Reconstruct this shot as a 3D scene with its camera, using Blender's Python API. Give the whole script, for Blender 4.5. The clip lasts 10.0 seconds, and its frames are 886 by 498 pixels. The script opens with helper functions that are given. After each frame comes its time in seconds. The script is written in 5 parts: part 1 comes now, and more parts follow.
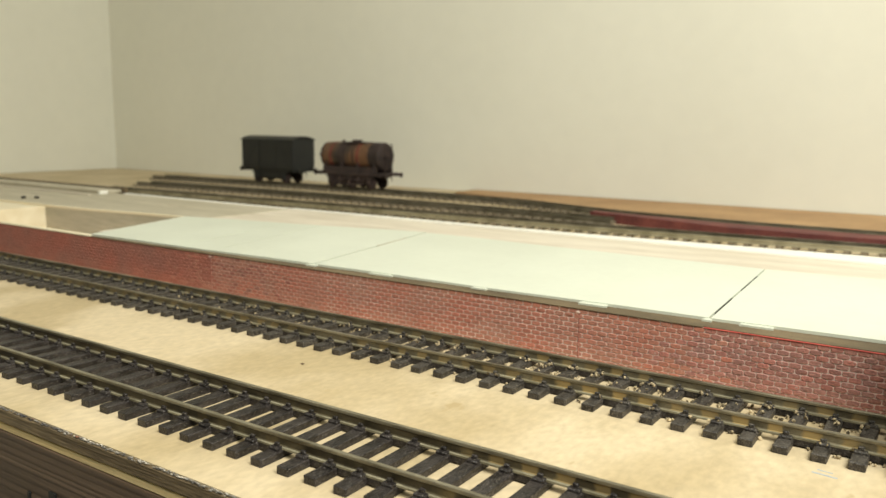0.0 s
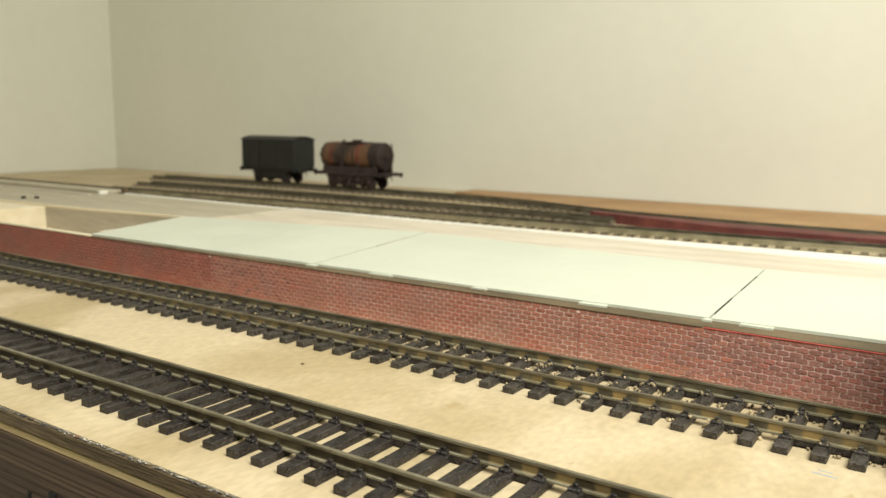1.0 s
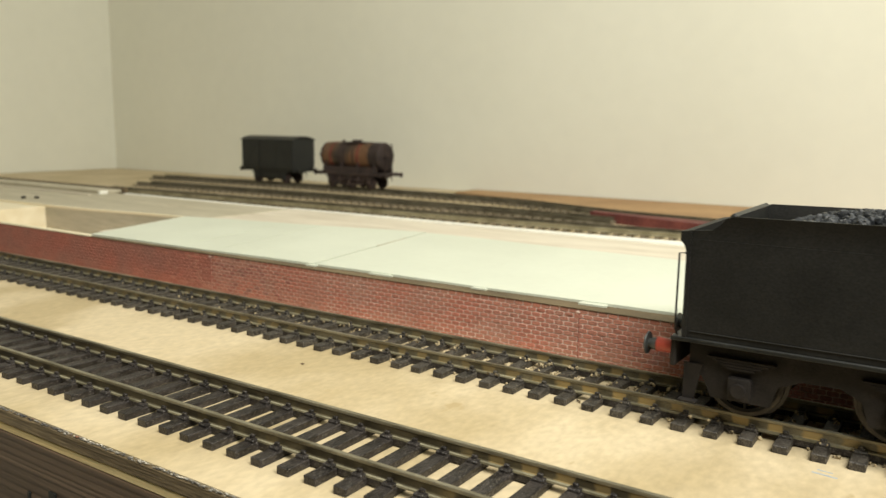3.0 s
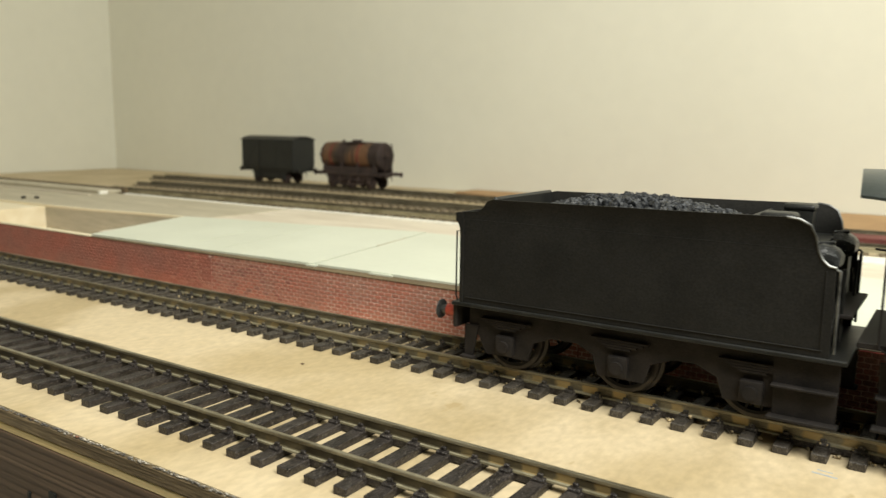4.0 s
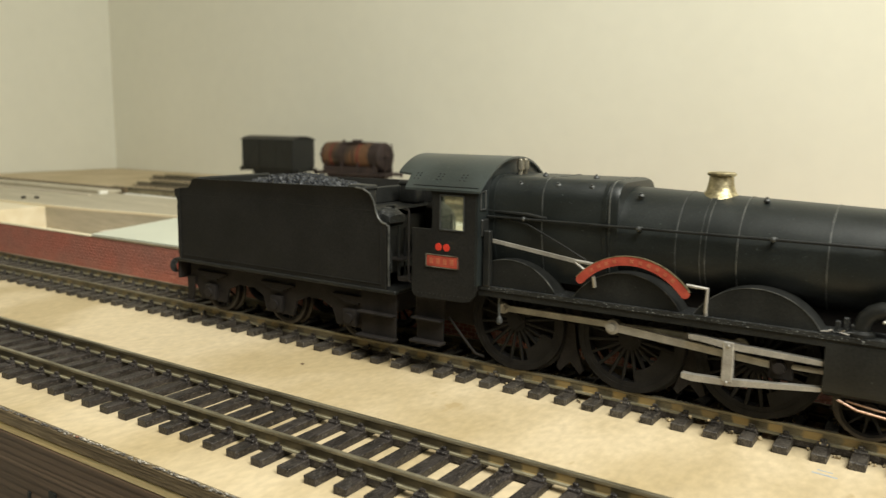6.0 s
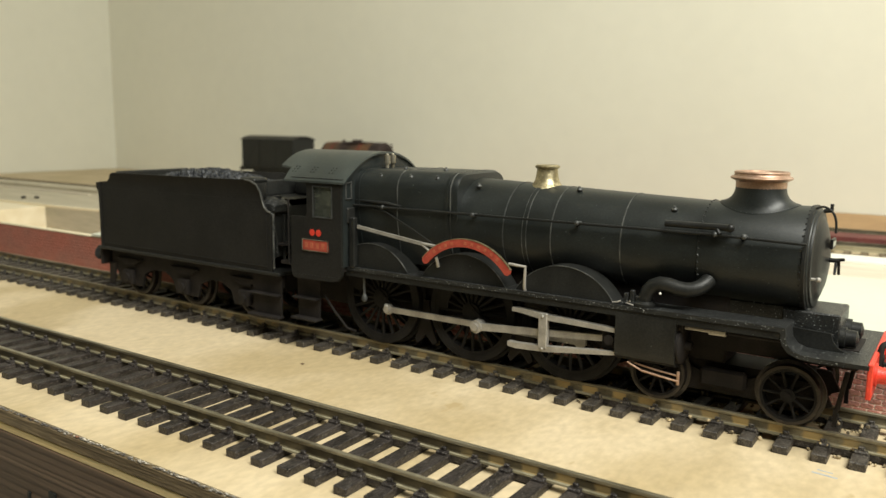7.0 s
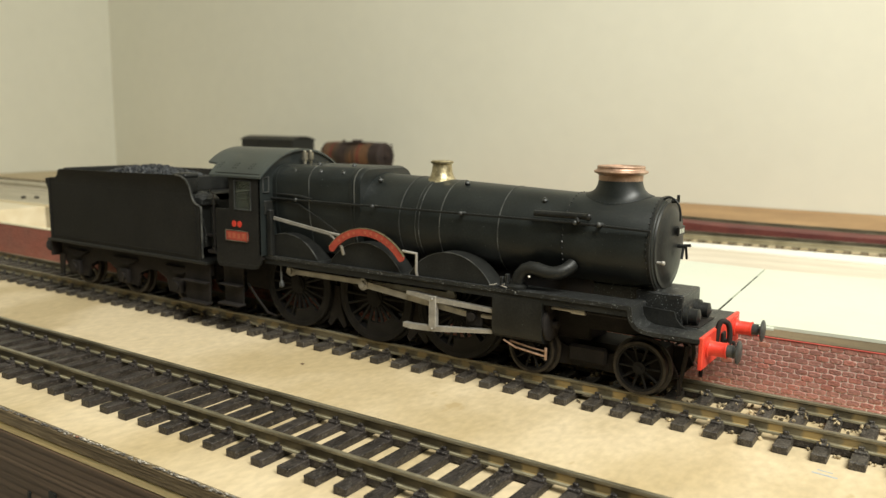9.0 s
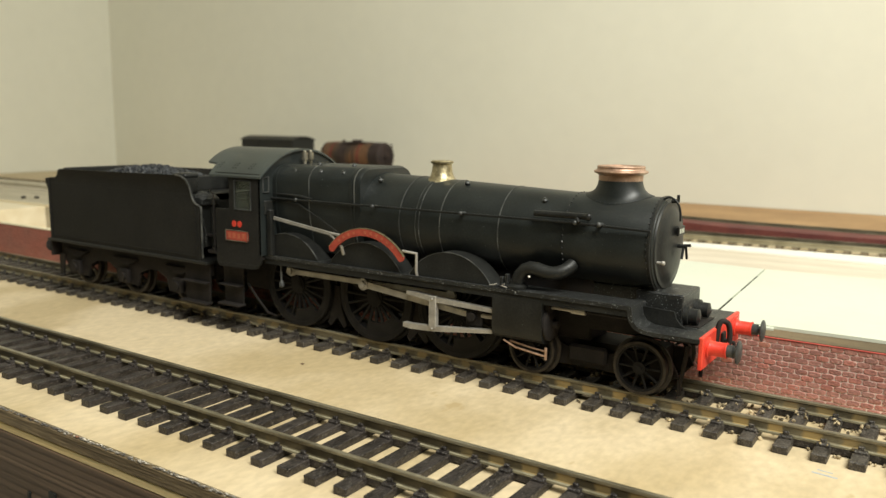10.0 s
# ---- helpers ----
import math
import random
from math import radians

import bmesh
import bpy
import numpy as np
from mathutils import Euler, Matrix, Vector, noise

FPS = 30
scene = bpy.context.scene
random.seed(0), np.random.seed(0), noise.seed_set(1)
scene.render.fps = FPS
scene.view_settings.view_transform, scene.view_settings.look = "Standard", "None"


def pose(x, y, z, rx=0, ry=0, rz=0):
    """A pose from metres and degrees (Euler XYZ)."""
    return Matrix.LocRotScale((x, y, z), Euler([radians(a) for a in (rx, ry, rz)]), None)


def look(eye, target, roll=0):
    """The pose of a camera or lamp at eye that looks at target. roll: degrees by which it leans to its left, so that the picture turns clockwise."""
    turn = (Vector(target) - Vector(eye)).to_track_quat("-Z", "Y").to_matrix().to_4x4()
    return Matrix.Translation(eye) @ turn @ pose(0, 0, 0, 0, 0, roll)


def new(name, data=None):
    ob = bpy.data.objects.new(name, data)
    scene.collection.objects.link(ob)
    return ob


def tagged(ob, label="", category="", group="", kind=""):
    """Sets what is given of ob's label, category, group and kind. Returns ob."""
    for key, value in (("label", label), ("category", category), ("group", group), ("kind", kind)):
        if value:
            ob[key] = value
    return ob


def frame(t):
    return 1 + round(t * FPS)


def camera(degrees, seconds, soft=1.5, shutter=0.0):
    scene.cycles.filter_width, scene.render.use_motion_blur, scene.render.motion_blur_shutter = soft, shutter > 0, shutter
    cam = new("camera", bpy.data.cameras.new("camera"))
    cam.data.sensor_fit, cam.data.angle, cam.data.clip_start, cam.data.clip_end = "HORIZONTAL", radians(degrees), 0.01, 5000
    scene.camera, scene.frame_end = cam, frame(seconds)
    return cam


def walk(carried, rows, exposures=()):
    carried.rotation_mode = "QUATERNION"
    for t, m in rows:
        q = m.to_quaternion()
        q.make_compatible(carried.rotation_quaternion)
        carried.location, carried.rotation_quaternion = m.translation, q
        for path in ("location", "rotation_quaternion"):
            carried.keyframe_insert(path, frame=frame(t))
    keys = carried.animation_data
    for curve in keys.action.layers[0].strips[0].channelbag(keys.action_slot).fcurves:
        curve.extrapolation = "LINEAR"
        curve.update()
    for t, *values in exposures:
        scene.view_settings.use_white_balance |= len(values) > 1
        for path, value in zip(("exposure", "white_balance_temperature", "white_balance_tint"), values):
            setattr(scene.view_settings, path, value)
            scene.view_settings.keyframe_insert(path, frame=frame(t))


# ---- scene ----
EYE = (0.0, 0.0, 0.06603)
YAW, PITCH = radians(33.704), radians(8.857)
AIM = (-math.sin(YAW) * math.cos(PITCH), math.cos(YAW) * math.cos(PITCH), EYE[2] - math.sin(PITCH))
cam = camera(58.26, 10.0, soft=1.4, shutter=0.2)
VIEW = look(EYE, AIM, 0.699)
walk(cam, [(0.0, VIEW), (10.0, VIEW)])
cam.data.dof.use_dof = True
cam.data.dof.focus_distance = 0.180
cam.data.dof.aperture_fstop = 32.0

# ---- world and lamps: a closed room, lit by an unseen warm lamp set well below its ceiling ----
world = bpy.data.worlds.new("world")
scene.world = world
world.use_nodes = True
world.node_tree.nodes["Background"].inputs[0].default_value = (1.0, 0.95, 0.85, 1)
world.node_tree.nodes["Background"].inputs[1].default_value = 0.05


def area_lamp(name, at, target, sx, sy, watts, colour):
    data = bpy.data.lights.new(name, "AREA")
    data.shape, data.size, data.size_y = "RECTANGLE", sx, sy
    data.energy, data.color = watts, colour
    ob = new(name, data)
    ob.matrix_world = look(at, target)
    return ob


# Added lamp, out of view; height, size and power are fitted to the shading.
area_lamp("unseen_overhead_lamp", (0.36, -0.05, 0.69), (0.06, 0.36, 0.05), 0.54, 0.42, 14.0, (0.985, 0.98, 0.89))
scene.view_settings.exposure = 0.0

# ---- materials ----


def mat(name, a, b, rough=0.6, metal=0.0, scale=400.0, stretch=(1, 1, 1), detail=6.0, lo=0.35, hi=0.65,
        fine=0.0, fine_scale=4000.0, bump=0.0, bump_scale=2500.0, spots=None, spot_scale=900.0, spot_at=0.68,
        rvar=0.1, rand=0.0, spec=0.5, coat=0.0):
    m = bpy.data.materials.new(name)
    m.use_nodes = True
    nt = m.node_tree
    n, lk = nt.nodes, nt.links
    p = n["Principled BSDF"]
    tc = n.new("ShaderNodeTexCoord")
    mp = n.new("ShaderNodeMapping")
    mp.inputs["Scale"].default_value = stretch
    lk.new(tc.outputs["Object"], mp.inputs[0])
    if rand > 0:
        seed = n.new("ShaderNodeObjectInfo")
        shift = n.new("ShaderNodeVectorMath")
        shift.operation = "SCALE"
        shift.inputs[0].default_value = (7.3, 3.1, 5.7)
        lk.new(seed.outputs["Random"], shift.inputs["Scale"])
        lk.new(shift.outputs[0], mp.inputs["Location"])
    nz = n.new("ShaderNodeTexNoise")
    nz.inputs["Scale"].default_value, nz.inputs["Detail"].default_value = scale, detail
    lk.new(mp.outputs[0], nz.inputs["Vector"])
    rp = n.new("ShaderNodeValToRGB")
    rp.color_ramp.elements[0].position, rp.color_ramp.elements[1].position = lo, hi
    rp.color_ramp.elements[0].color, rp.color_ramp.elements[1].color = (*a, 1), (*b, 1)
    lk.new(nz.outputs["Fac"], rp.inputs[0])
    col = rp.outputs[0]
    if fine > 0:
        f = n.new("ShaderNodeTexNoise")
        f.inputs["Scale"].default_value, f.inputs["Detail"].default_value = fine_scale, 3
        lk.new(mp.outputs[0], f.inputs["Vector"])
        mr = n.new("ShaderNodeMapRange")
        mr.inputs[1].default_value, mr.inputs[2].default_value = 0.25, 0.75
        mr.inputs[3].default_value, mr.inputs[4].default_value = 1 - fine, 1 + fine
        lk.new(f.outputs["Fac"], mr.inputs[0])
        hs = n.new("ShaderNodeHueSaturation")
        lk.new(mr.outputs[0], hs.inputs["Value"])
        lk.new(col, hs.inputs["Color"])
        col = hs.outputs[0]
    if rand > 0:
        oi = n.new("ShaderNodeObjectInfo")
        ge = n.new("ShaderNodeNewGeometry")
        ad = n.new("ShaderNodeMath")
        lk.new(oi.outputs["Random"], ad.inputs[0])
        lk.new(ge.outputs["Random Per Island"], ad.inputs[1])
        fr = n.new("ShaderNodeMath")
        fr.operation = "FRACT"
        lk.new(ad.outputs[0], fr.inputs[0])
        mr2 = n.new("ShaderNodeMapRange")
        mr2.inputs[3].default_value, mr2.inputs[4].default_value = 1 - rand, 1 + rand
        lk.new(fr.outputs[0], mr2.inputs[0])
        h2 = n.new("ShaderNodeHueSaturation")
        lk.new(mr2.outputs[0], h2.inputs["Value"])
        lk.new(col, h2.inputs["Color"])
        col = h2.outputs[0]
    if spots:
        sn = n.new("ShaderNodeTexNoise")
        sn.inputs["Scale"].default_value, sn.inputs["Detail"].default_value = spot_scale, 4
        lk.new(mp.outputs[0], sn.inputs["Vector"])
        sr = n.new("ShaderNodeValToRGB")
        sr.color_ramp.elements[0].position, sr.color_ramp.elements[1].position = spot_at, spot_at + 0.05
        lk.new(sn.outputs["Fac"], sr.inputs[0])
        mx = n.new("ShaderNodeMix")
        mx.data_type = "RGBA"
        lk.new(sr.outputs[0], mx.inputs[0])
        lk.new(col, mx.inputs[6])
        mx.inputs[7].default_value = (*spots, 1)
        col = mx.outputs[2]
    lk.new(col, p.inputs["Base Color"])
    rr = n.new("ShaderNodeMapRange")
    rr.inputs[3].default_value, rr.inputs[4].default_value = max(rough - rvar, 0.03), min(rough + rvar, 1)
    lk.new(nz.outputs["Fac"], rr.inputs[0])
    lk.new(rr.outputs[0], p.inputs["Roughness"])
    p.inputs["Metallic"].default_value = metal
    p.inputs["Specular IOR Level"].default_value = spec
    p.inputs["Coat Weight"].default_value = coat
    if bump > 0:
        bn = n.new("ShaderNodeTexNoise")
        bn.inputs["Scale"].default_value, bn.inputs["Detail"].default_value = bump_scale, 4
        lk.new(mp.outputs[0], bn.inputs["Vector"])
        bu = n.new("ShaderNodeBump")
        bu.inputs["Strength"].default_value, bu.inputs["Distance"].default_value = bump, 0.0003
        lk.new(bn.outputs["Fac"], bu.inputs["Height"])
        lk.new(bu.outputs[0], p.inputs["Normal"])
    return m


M_WALL = mat("wall_paint", (0.75, 0.735, 0.625), (0.79, 0.775, 0.665), 0.85, scale=3, fine=0.015, fine_scale=60, bump=0.15, bump_scale=250)
M_CEIL = mat("ceiling_paint", (0.78, 0.77, 0.72), (0.82, 0.81, 0.76), 0.9, scale=3)
# Floor is out of view; its pale tone is there to bounce light upward.
M_FLOOR = mat("pale_bounce_floor", (0.34, 0.29, 0.23), (0.45, 0.40, 0.33), 0.95, scale=40, fine=0.2, fine_scale=400)
M_PLY = mat("birch_plywood", (0.462, 0.362, 0.205), (0.608, 0.498, 0.325), 0.6, scale=20, stretch=(1.5, 0.8, 1), detail=12, lo=0.38, hi=0.61, fine=0.12, fine_scale=420, bump=0.25, bump_scale=600, spots=(0.44, 0.335, 0.18), spot_scale=85, spot_at=0.68)
M_PLYEDGE = mat("plywood_edge_dark", (0.135, 0.096, 0.050), (0.255, 0.190, 0.105), 0.85, scale=90, stretch=(0.12, 1, 2.5), fine=0.45, fine_scale=1400, bump=0.8, bump_scale=900, spots=(0.07, 0.05, 0.033), spot_scale=350, spot_at=0.66)
M_PLYPALE = mat("plywood_edge_pale", (0.72, 0.53, 0.24), (0.86, 0.69, 0.37), 0.8, scale=120, stretch=(0.1, 1, 2), fine=0.2, fine_scale=900, bump=0.4)
M_STAIN = mat("stained_softwood", (0.07, 0.045, 0.028), (0.15, 0.10, 0.065), 0.5, scale=110, stretch=(0.05, 1, 2.2), fine=0.25, fine_scale=500, bump=0.3, bump_scale=500)
M_SLEEPER = mat("sleeper_plastic", (0.0135, 0.0112, 0.0100), (0.045, 0.038, 0.034), 0.36, scale=420, stretch=(1.6, 0.5, 1), fine=0.7, fine_scale=2600, bump=1.0, bump_scale=1800, spots=(0.115, 0.102, 0.09), spot_scale=3200, spot_at=0.60, rand=0.14, spec=0.36)
M_SLEEPERDUST = mat("dusty_sleeper_plastic", (0.019, 0.0160, 0.0135), (0.068, 0.059, 0.049), 0.45, scale=420, stretch=(1.6, 0.5, 1), fine=0.7, fine_scale=2600, bump=1.0, bump_scale=1800, spots=(0.17, 0.15, 0.12), spot_scale=3000, spot_at=0.585, rand=0.18, spec=0.36)
M_RAIL = mat("weathered_rail", (0.085, 0.065, 0.030), (0.20, 0.16, 0.075), 0.42, 0.55, scale=120, stretch=(0.8, 2, 2), fine=0.2, fine_scale=2500, spots=(0.46, 0.27, 0.06), spot_scale=190, spot_at=0.60)


def rail_material(name, start, lo, hi, dark, light, least):
    """Olive painted rail, bare ochre patches between the sleepers, worn bright head."""
    m = mat(name, dark, light, 0.45, 0.3, scale=160, stretch=(0.8, 2, 2), fine=0.25, fine_scale=2500)
    n, lk = m.node_tree.nodes, m.node_tree.links
    p = n["Principled BSDF"]
    old = p.inputs["Base Color"].links[0].from_socket
    tc, sx = n.new("ShaderNodeTexCoord"), n.new("ShaderNodeSeparateXYZ")
    lk.new(tc.outputs["Object"], sx.inputs[0])
    a = n.new("ShaderNodeMath")
    a.operation = "MULTIPLY_ADD"
    a.inputs[1].default_value, a.inputs[2].default_value = 1 / 0.0071, 200 - start / 7.1
    lk.new(sx.outputs["X"], a.inputs[0])
    wob = n.new("ShaderNodeTexNoise")
    wob.inputs["Scale"].default_value = 260
    lk.new(tc.outputs["Object"], wob.inputs["Vector"])
    w2 = n.new("ShaderNodeMath")
    w2.operation = "MULTIPLY_ADD"
    w2.inputs[1].default_value = 0.5
    lk.new(wob.outputs["Fac"], w2.inputs[0])
    lk.new(a.outputs[0], w2.inputs[2])
    f = n.new("ShaderNodeMath")
    f.operation = "FRACT"
    lk.new(w2.outputs[0], f.inputs[0])
    r = n.new("ShaderNodeValToRGB")
    e = r.color_ramp.elements
    e[0].position, e[0].color = 0.42, (0, 0, 0, 1)
    e[1].position, e[1].color = 0.52, (1, 1, 1, 1)
    e.new(0.92).color = (1, 1, 1, 1)
    e.new(0.99).color = (0, 0, 0, 1)
    lk.new(f.outputs[0], r.inputs[0])
    big = n.new("ShaderNodeTexNoise")
    big.inputs["Scale"].default_value = 22
    lk.new(tc.outputs["Object"], big.inputs["Vector"])
    mul = n.new("ShaderNodeMath")
    mul.operation = "MULTIPLY"
    mr = n.new("ShaderNodeMapRange")
    mr.inputs[1].default_value, mr.inputs[2].default_value = lo, hi
    lk.new(big.outputs["Fac"], mr.inputs[0])
    along = n.new("ShaderNodeMapRange")
    along.inputs[1].default_value, along.inputs[2].default_value = -0.17, -0.07
    along.inputs[3].default_value, along.inputs[4].default_value = least, 1.0
    lk.new(sx.outputs["X"], along.inputs[0])
    m3 = n.new("ShaderNodeMath")
    m3.operation = "MULTIPLY"
    lk.new(along.outputs[0], m3.inputs[0])
    lk.new(mr.outputs[0], m3.inputs[1])
    lk.new(r.outputs[0], mul.inputs[0])
    lk.new(m3.outputs[0], mul.inputs[1])
    mx = n.new("ShaderNodeMix")
    mx.data_type = "RGBA"
    lk.new(mul.outputs[0], mx.inputs[0])
    lk.new(old, mx.inputs[6])
    mx.inputs[7].default_value = (0.38, 0.275, 0.115, 1)
    lk.new(mx.outputs[2], p.inputs["Base Color"])
    return m


M_RAILTOP = mat("worn_rail_head", (0.125, 0.108, 0.07), (0.30, 0.27, 0.19), 0.36, 0.5, scale=200, stretch=(0.4, 2, 2), fine=0.2, fine_scale=2500)
# Pale tone paints the highlight along the foot flange into the colour.
M_RAILFOOT = mat("lit_rail_foot", (0.15, 0.135, 0.085), (0.33, 0.30, 0.205), 0.55, 0.2, scale=300, stretch=(0.5, 2, 2), fine=0.25, fine_scale=2500)
M_RAIL_A = rail_material("patched_rail_front", -102.335, 0.50, 0.66, (0.040, 0.032, 0.018), (0.125, 0.102, 0.058), 0.25)
M_RAIL_B = rail_material("patched_rail_platform", -12.336, 0.40, 0.60, (0.082, 0.070, 0.044), (0.205, 0.175, 0.110), 0.5)
M_SLEEPERFAR = mat("dusty_far_sleeper", (0.15, 0.122, 0.08), (0.23, 0.19, 0.13), 0.7, scale=200, fine=0.3)
# Lit tone for a front rail; its rear rail keeps the dark, shaded one.
M_RAILLIT = mat("lit_pale_rail", (0.20, 0.178, 0.108), (0.34, 0.305, 0.20), 0.5, 0.15, scale=90, fine=0.2)
M_REDSTRIPE = mat("dull_red_stripe", (0.11, 0.022, 0.016), (0.18, 0.045, 0.03), 0.6, scale=200)
M_RAILFAR = mat("old_rail", (0.075, 0.065, 0.042), (0.15, 0.13, 0.09), 0.45, 0.3, scale=90)
M_BALLAST = mat("ballast_stone", (0.10, 0.075, 0.04), (0.50, 0.40, 0.24), 0.85, scale=350, rand=0.7, fine=0.2, bump=0.5)
M_BRICK = mat("brick_paint", (0.352, 0.182, 0.152), (0.402, 0.160, 0.125), 0.62, scale=85, rand=0.13, fine=0.3, fine_scale=2000, bump=0.6, bump_scale=2000, spots=(0.48, 0.33, 0.28), spot_scale=1100, spot_at=0.65)
M_BRICKRED = mat("redder_brick_paint", (0.315, 0.142, 0.110), (0.40, 0.135, 0.095), 0.6, scale=60, rand=0.10, fine=0.25, fine_scale=1500, bump=0.5, bump_scale=1500)
M_BRICKMID = mat("warm_brick_paint", (0.41, 0.195, 0.142), (0.455, 0.165, 0.112), 0.62, scale=85, rand=0.10, fine=0.25, fine_scale=2000, bump=0.5, bump_scale=2000, spots=(0.52, 0.36, 0.30), spot_scale=1100, spot_at=0.66)
M_MORTARRED = mat("reddened_mortar", (0.46, 0.265, 0.215), (0.58, 0.39, 0.33), 0.85, scale=90, fine=0.2, bump=0.4)
M_MORTAR = mat("mortar_wash", (0.56, 0.385, 0.33), (0.74, 0.58, 0.51), 0.85, scale=90, fine=0.2, bump=0.4)
M_EDGE = mat("platform_edging_brown", (0.085, 0.06, 0.030), (0.155, 0.112, 0.06), 0.7, scale=150, stretch=(0.3, 1, 1), fine=0.25)
M_SPLINTER = mat("splintered_edge", (0.055, 0.052, 0.055), (0.44, 0.40, 0.33), 0.9, scale=300, rand=0.8, fine=0.3, spots=(0.34, 0.12, 0.045), spot_scale=130, spot_at=0.625)
M_REDLINE = mat("red_backing", (0.42, 0.05, 0.04), (0.52, 0.08, 0.06), 0.6, scale=200)
M_CARD = mat("cream_card", (0.585, 0.608, 0.505), (0.628, 0.652, 0.545), 0.55, scale=25, fine=0.02, fine_scale=300, bump=0.05, bump_scale=400)
M_PLYIN = mat("inner_plywood", (0.57, 0.50, 0.39), (0.68, 0.615, 0.50), 0.7, scale=60, stretch=(0.3, 2, 2), fine=0.08, fine_scale=300, spots=(0.50, 0.41, 0.29), spot_scale=60, spot_at=0.70)
# Dimmer copy of the inner plywood: weaker light at the far end is painted in.
M_PLANK = mat("dimmed_plywood_plank", (0.41, 0.365, 0.265), (0.50, 0.45, 0.34), 0.7, scale=60, stretch=(0.3, 2, 2), fine=0.1, fine_scale=300, spots=(0.36, 0.30, 0.20), spot_scale=60, spot_at=0.68)
M_PINE = mat("pale_pine", (0.72, 0.62, 0.42), (0.80, 0.71, 0.52), 0.65, scale=60, stretch=(0.3, 2, 2), fine=0.05)
M_WHITE = mat("white_edge_strip", (0.78, 0.76, 0.68), (0.83, 0.81, 0.73), 0.6, scale=80)
M_CORK = mat("brown_hardboard", (0.34, 0.20, 0.09), (0.46, 0.29, 0.14), 0.75, scale=14, fine=0.1, fine_scale=300)
M_REDBED = mat("red_bed", (0.10, 0.022, 0.02), (0.17, 0.045, 0.036), 0.75, scale=60, fine=0.2, fine_scale=600)
M_BLACK = mat("satin_black_paint", (0.0120, 0.0123, 0.0113), (0.0195, 0.0200, 0.0185), 0.44, scale=120, fine=0.4, fine_scale=2500, rvar=0.14, spots=(0.10, 0.105, 0.10), spot_scale=2000, spot_at=0.72, spec=0.3, bump=0.12, bump_scale=1600)
M_GREEN = mat("black_green_boiler", (0.0092, 0.0114, 0.0108), (0.0158, 0.0188, 0.0178), 0.42, scale=110, fine=0.4, fine_scale=2500, rvar=0.10, spots=(0.10, 0.115, 0.108), spot_scale=1700, spot_at=0.70, spec=0.50, bump=0.08, bump_scale=1300)
M_TENDER = mat("tender_black", (0.0145, 0.0141, 0.0128), (0.0210, 0.0203, 0.0185), 0.55, scale=70, fine=0.3, fine_scale=2200, rvar=0.08, spec=0.14, bump=0.16, bump_scale=1400)
M_GREYEDGE = mat("worn_edge_grey", (0.05, 0.053, 0.052), (0.26, 0.265, 0.255), 0.38, 0.7, scale=260, fine=0.35)
M_FRAME = mat("underframe_brown_black", (0.0160, 0.0142, 0.0132), (0.0270, 0.0232, 0.0212), 0.65, scale=200, fine=0.35, spec=0.12)
M_PLATE = mat("dusty_black_plate", (0.0105, 0.0112, 0.0108), (0.021, 0.0220, 0.0212), 0.42, scale=200, fine=0.4, fine_scale=3000, spots=(0.32, 0.33, 0.325), spot_scale=2600, spot_at=0.635, bump=0.5, spec=0.45)
M_STEEL = mat("dull_silver_rod", (0.34, 0.32, 0.285), (0.48, 0.455, 0.41), 0.5, 0.5, scale=300, fine=0.2)
M_TYRE = mat("wheel_tyre_metal", (0.018, 0.015, 0.013), (0.05, 0.042, 0.034), 0.42, 0.5, scale=400, fine=0.2)
M_RED = mat("red_paint", (0.60, 0.032, 0.018), (0.74, 0.06, 0.03), 0.45, scale=300, fine=0.15, spots=(0.72, 0.36, 0.26), spot_scale=800, spot_at=0.69, bump=0.3)
M_PLATERED = mat("red_plate", (0.34, 0.048, 0.030), (0.44, 0.075, 0.045), 0.45, scale=400, fine=0.15)
M_WHEEL = mat("matt_wheel_black", (0.0085, 0.0080, 0.0075), (0.0165, 0.0152, 0.0140), 0.6, scale=300, fine=0.4, spec=0.14)
M_KNOB = mat("dark_knob", (0.035, 0.037, 0.036), (0.09, 0.093, 0.09), 0.5, 0.3, scale=500, fine=0.3)
M_CABFRONT = mat("cab_front_grey", (0.0105, 0.0130, 0.0128), (0.020, 0.0245, 0.0238), 0.42, scale=150, fine=0.3, spec=0.4)
M_SPECK = mat("brown_dirt", (0.11, 0.075, 0.04), (0.17, 0.12, 0.07), 0.8, scale=800)
M_LETTER = mat("tarnished_letter", (0.42, 0.11, 0.06), (0.50, 0.16, 0.085), 0.45, 0.2, scale=400, fine=0.2)
M_WINFRAME = mat("window_frame_dark", (0.018, 0.019, 0.018), (0.055, 0.058, 0.055), 0.5, scale=500, fine=0.3)
M_BLUE = mat("blue_pencil", (0.30, 0.36, 0.42), (0.42, 0.45, 0.46), 0.7, scale=900)
M_BRASS = mat("brass", (0.32, 0.27, 0.155), (0.52, 0.45, 0.29), 0.44, 0.9, scale=600, fine=0.35, fine_scale=1500, bump=0.6, bump_scale=800)
M_BEAD = mat("dull_brass_line", (0.16, 0.145, 0.105), (0.36, 0.33, 0.26), 0.42, 0.7, scale=300, fine=0.3)
M_COPPER = mat("copper", (0.42, 0.27, 0.19), (0.60, 0.43, 0.33), 0.5, 0.85, scale=300, fine=0.25, bump=0.3, bump_scale=900)
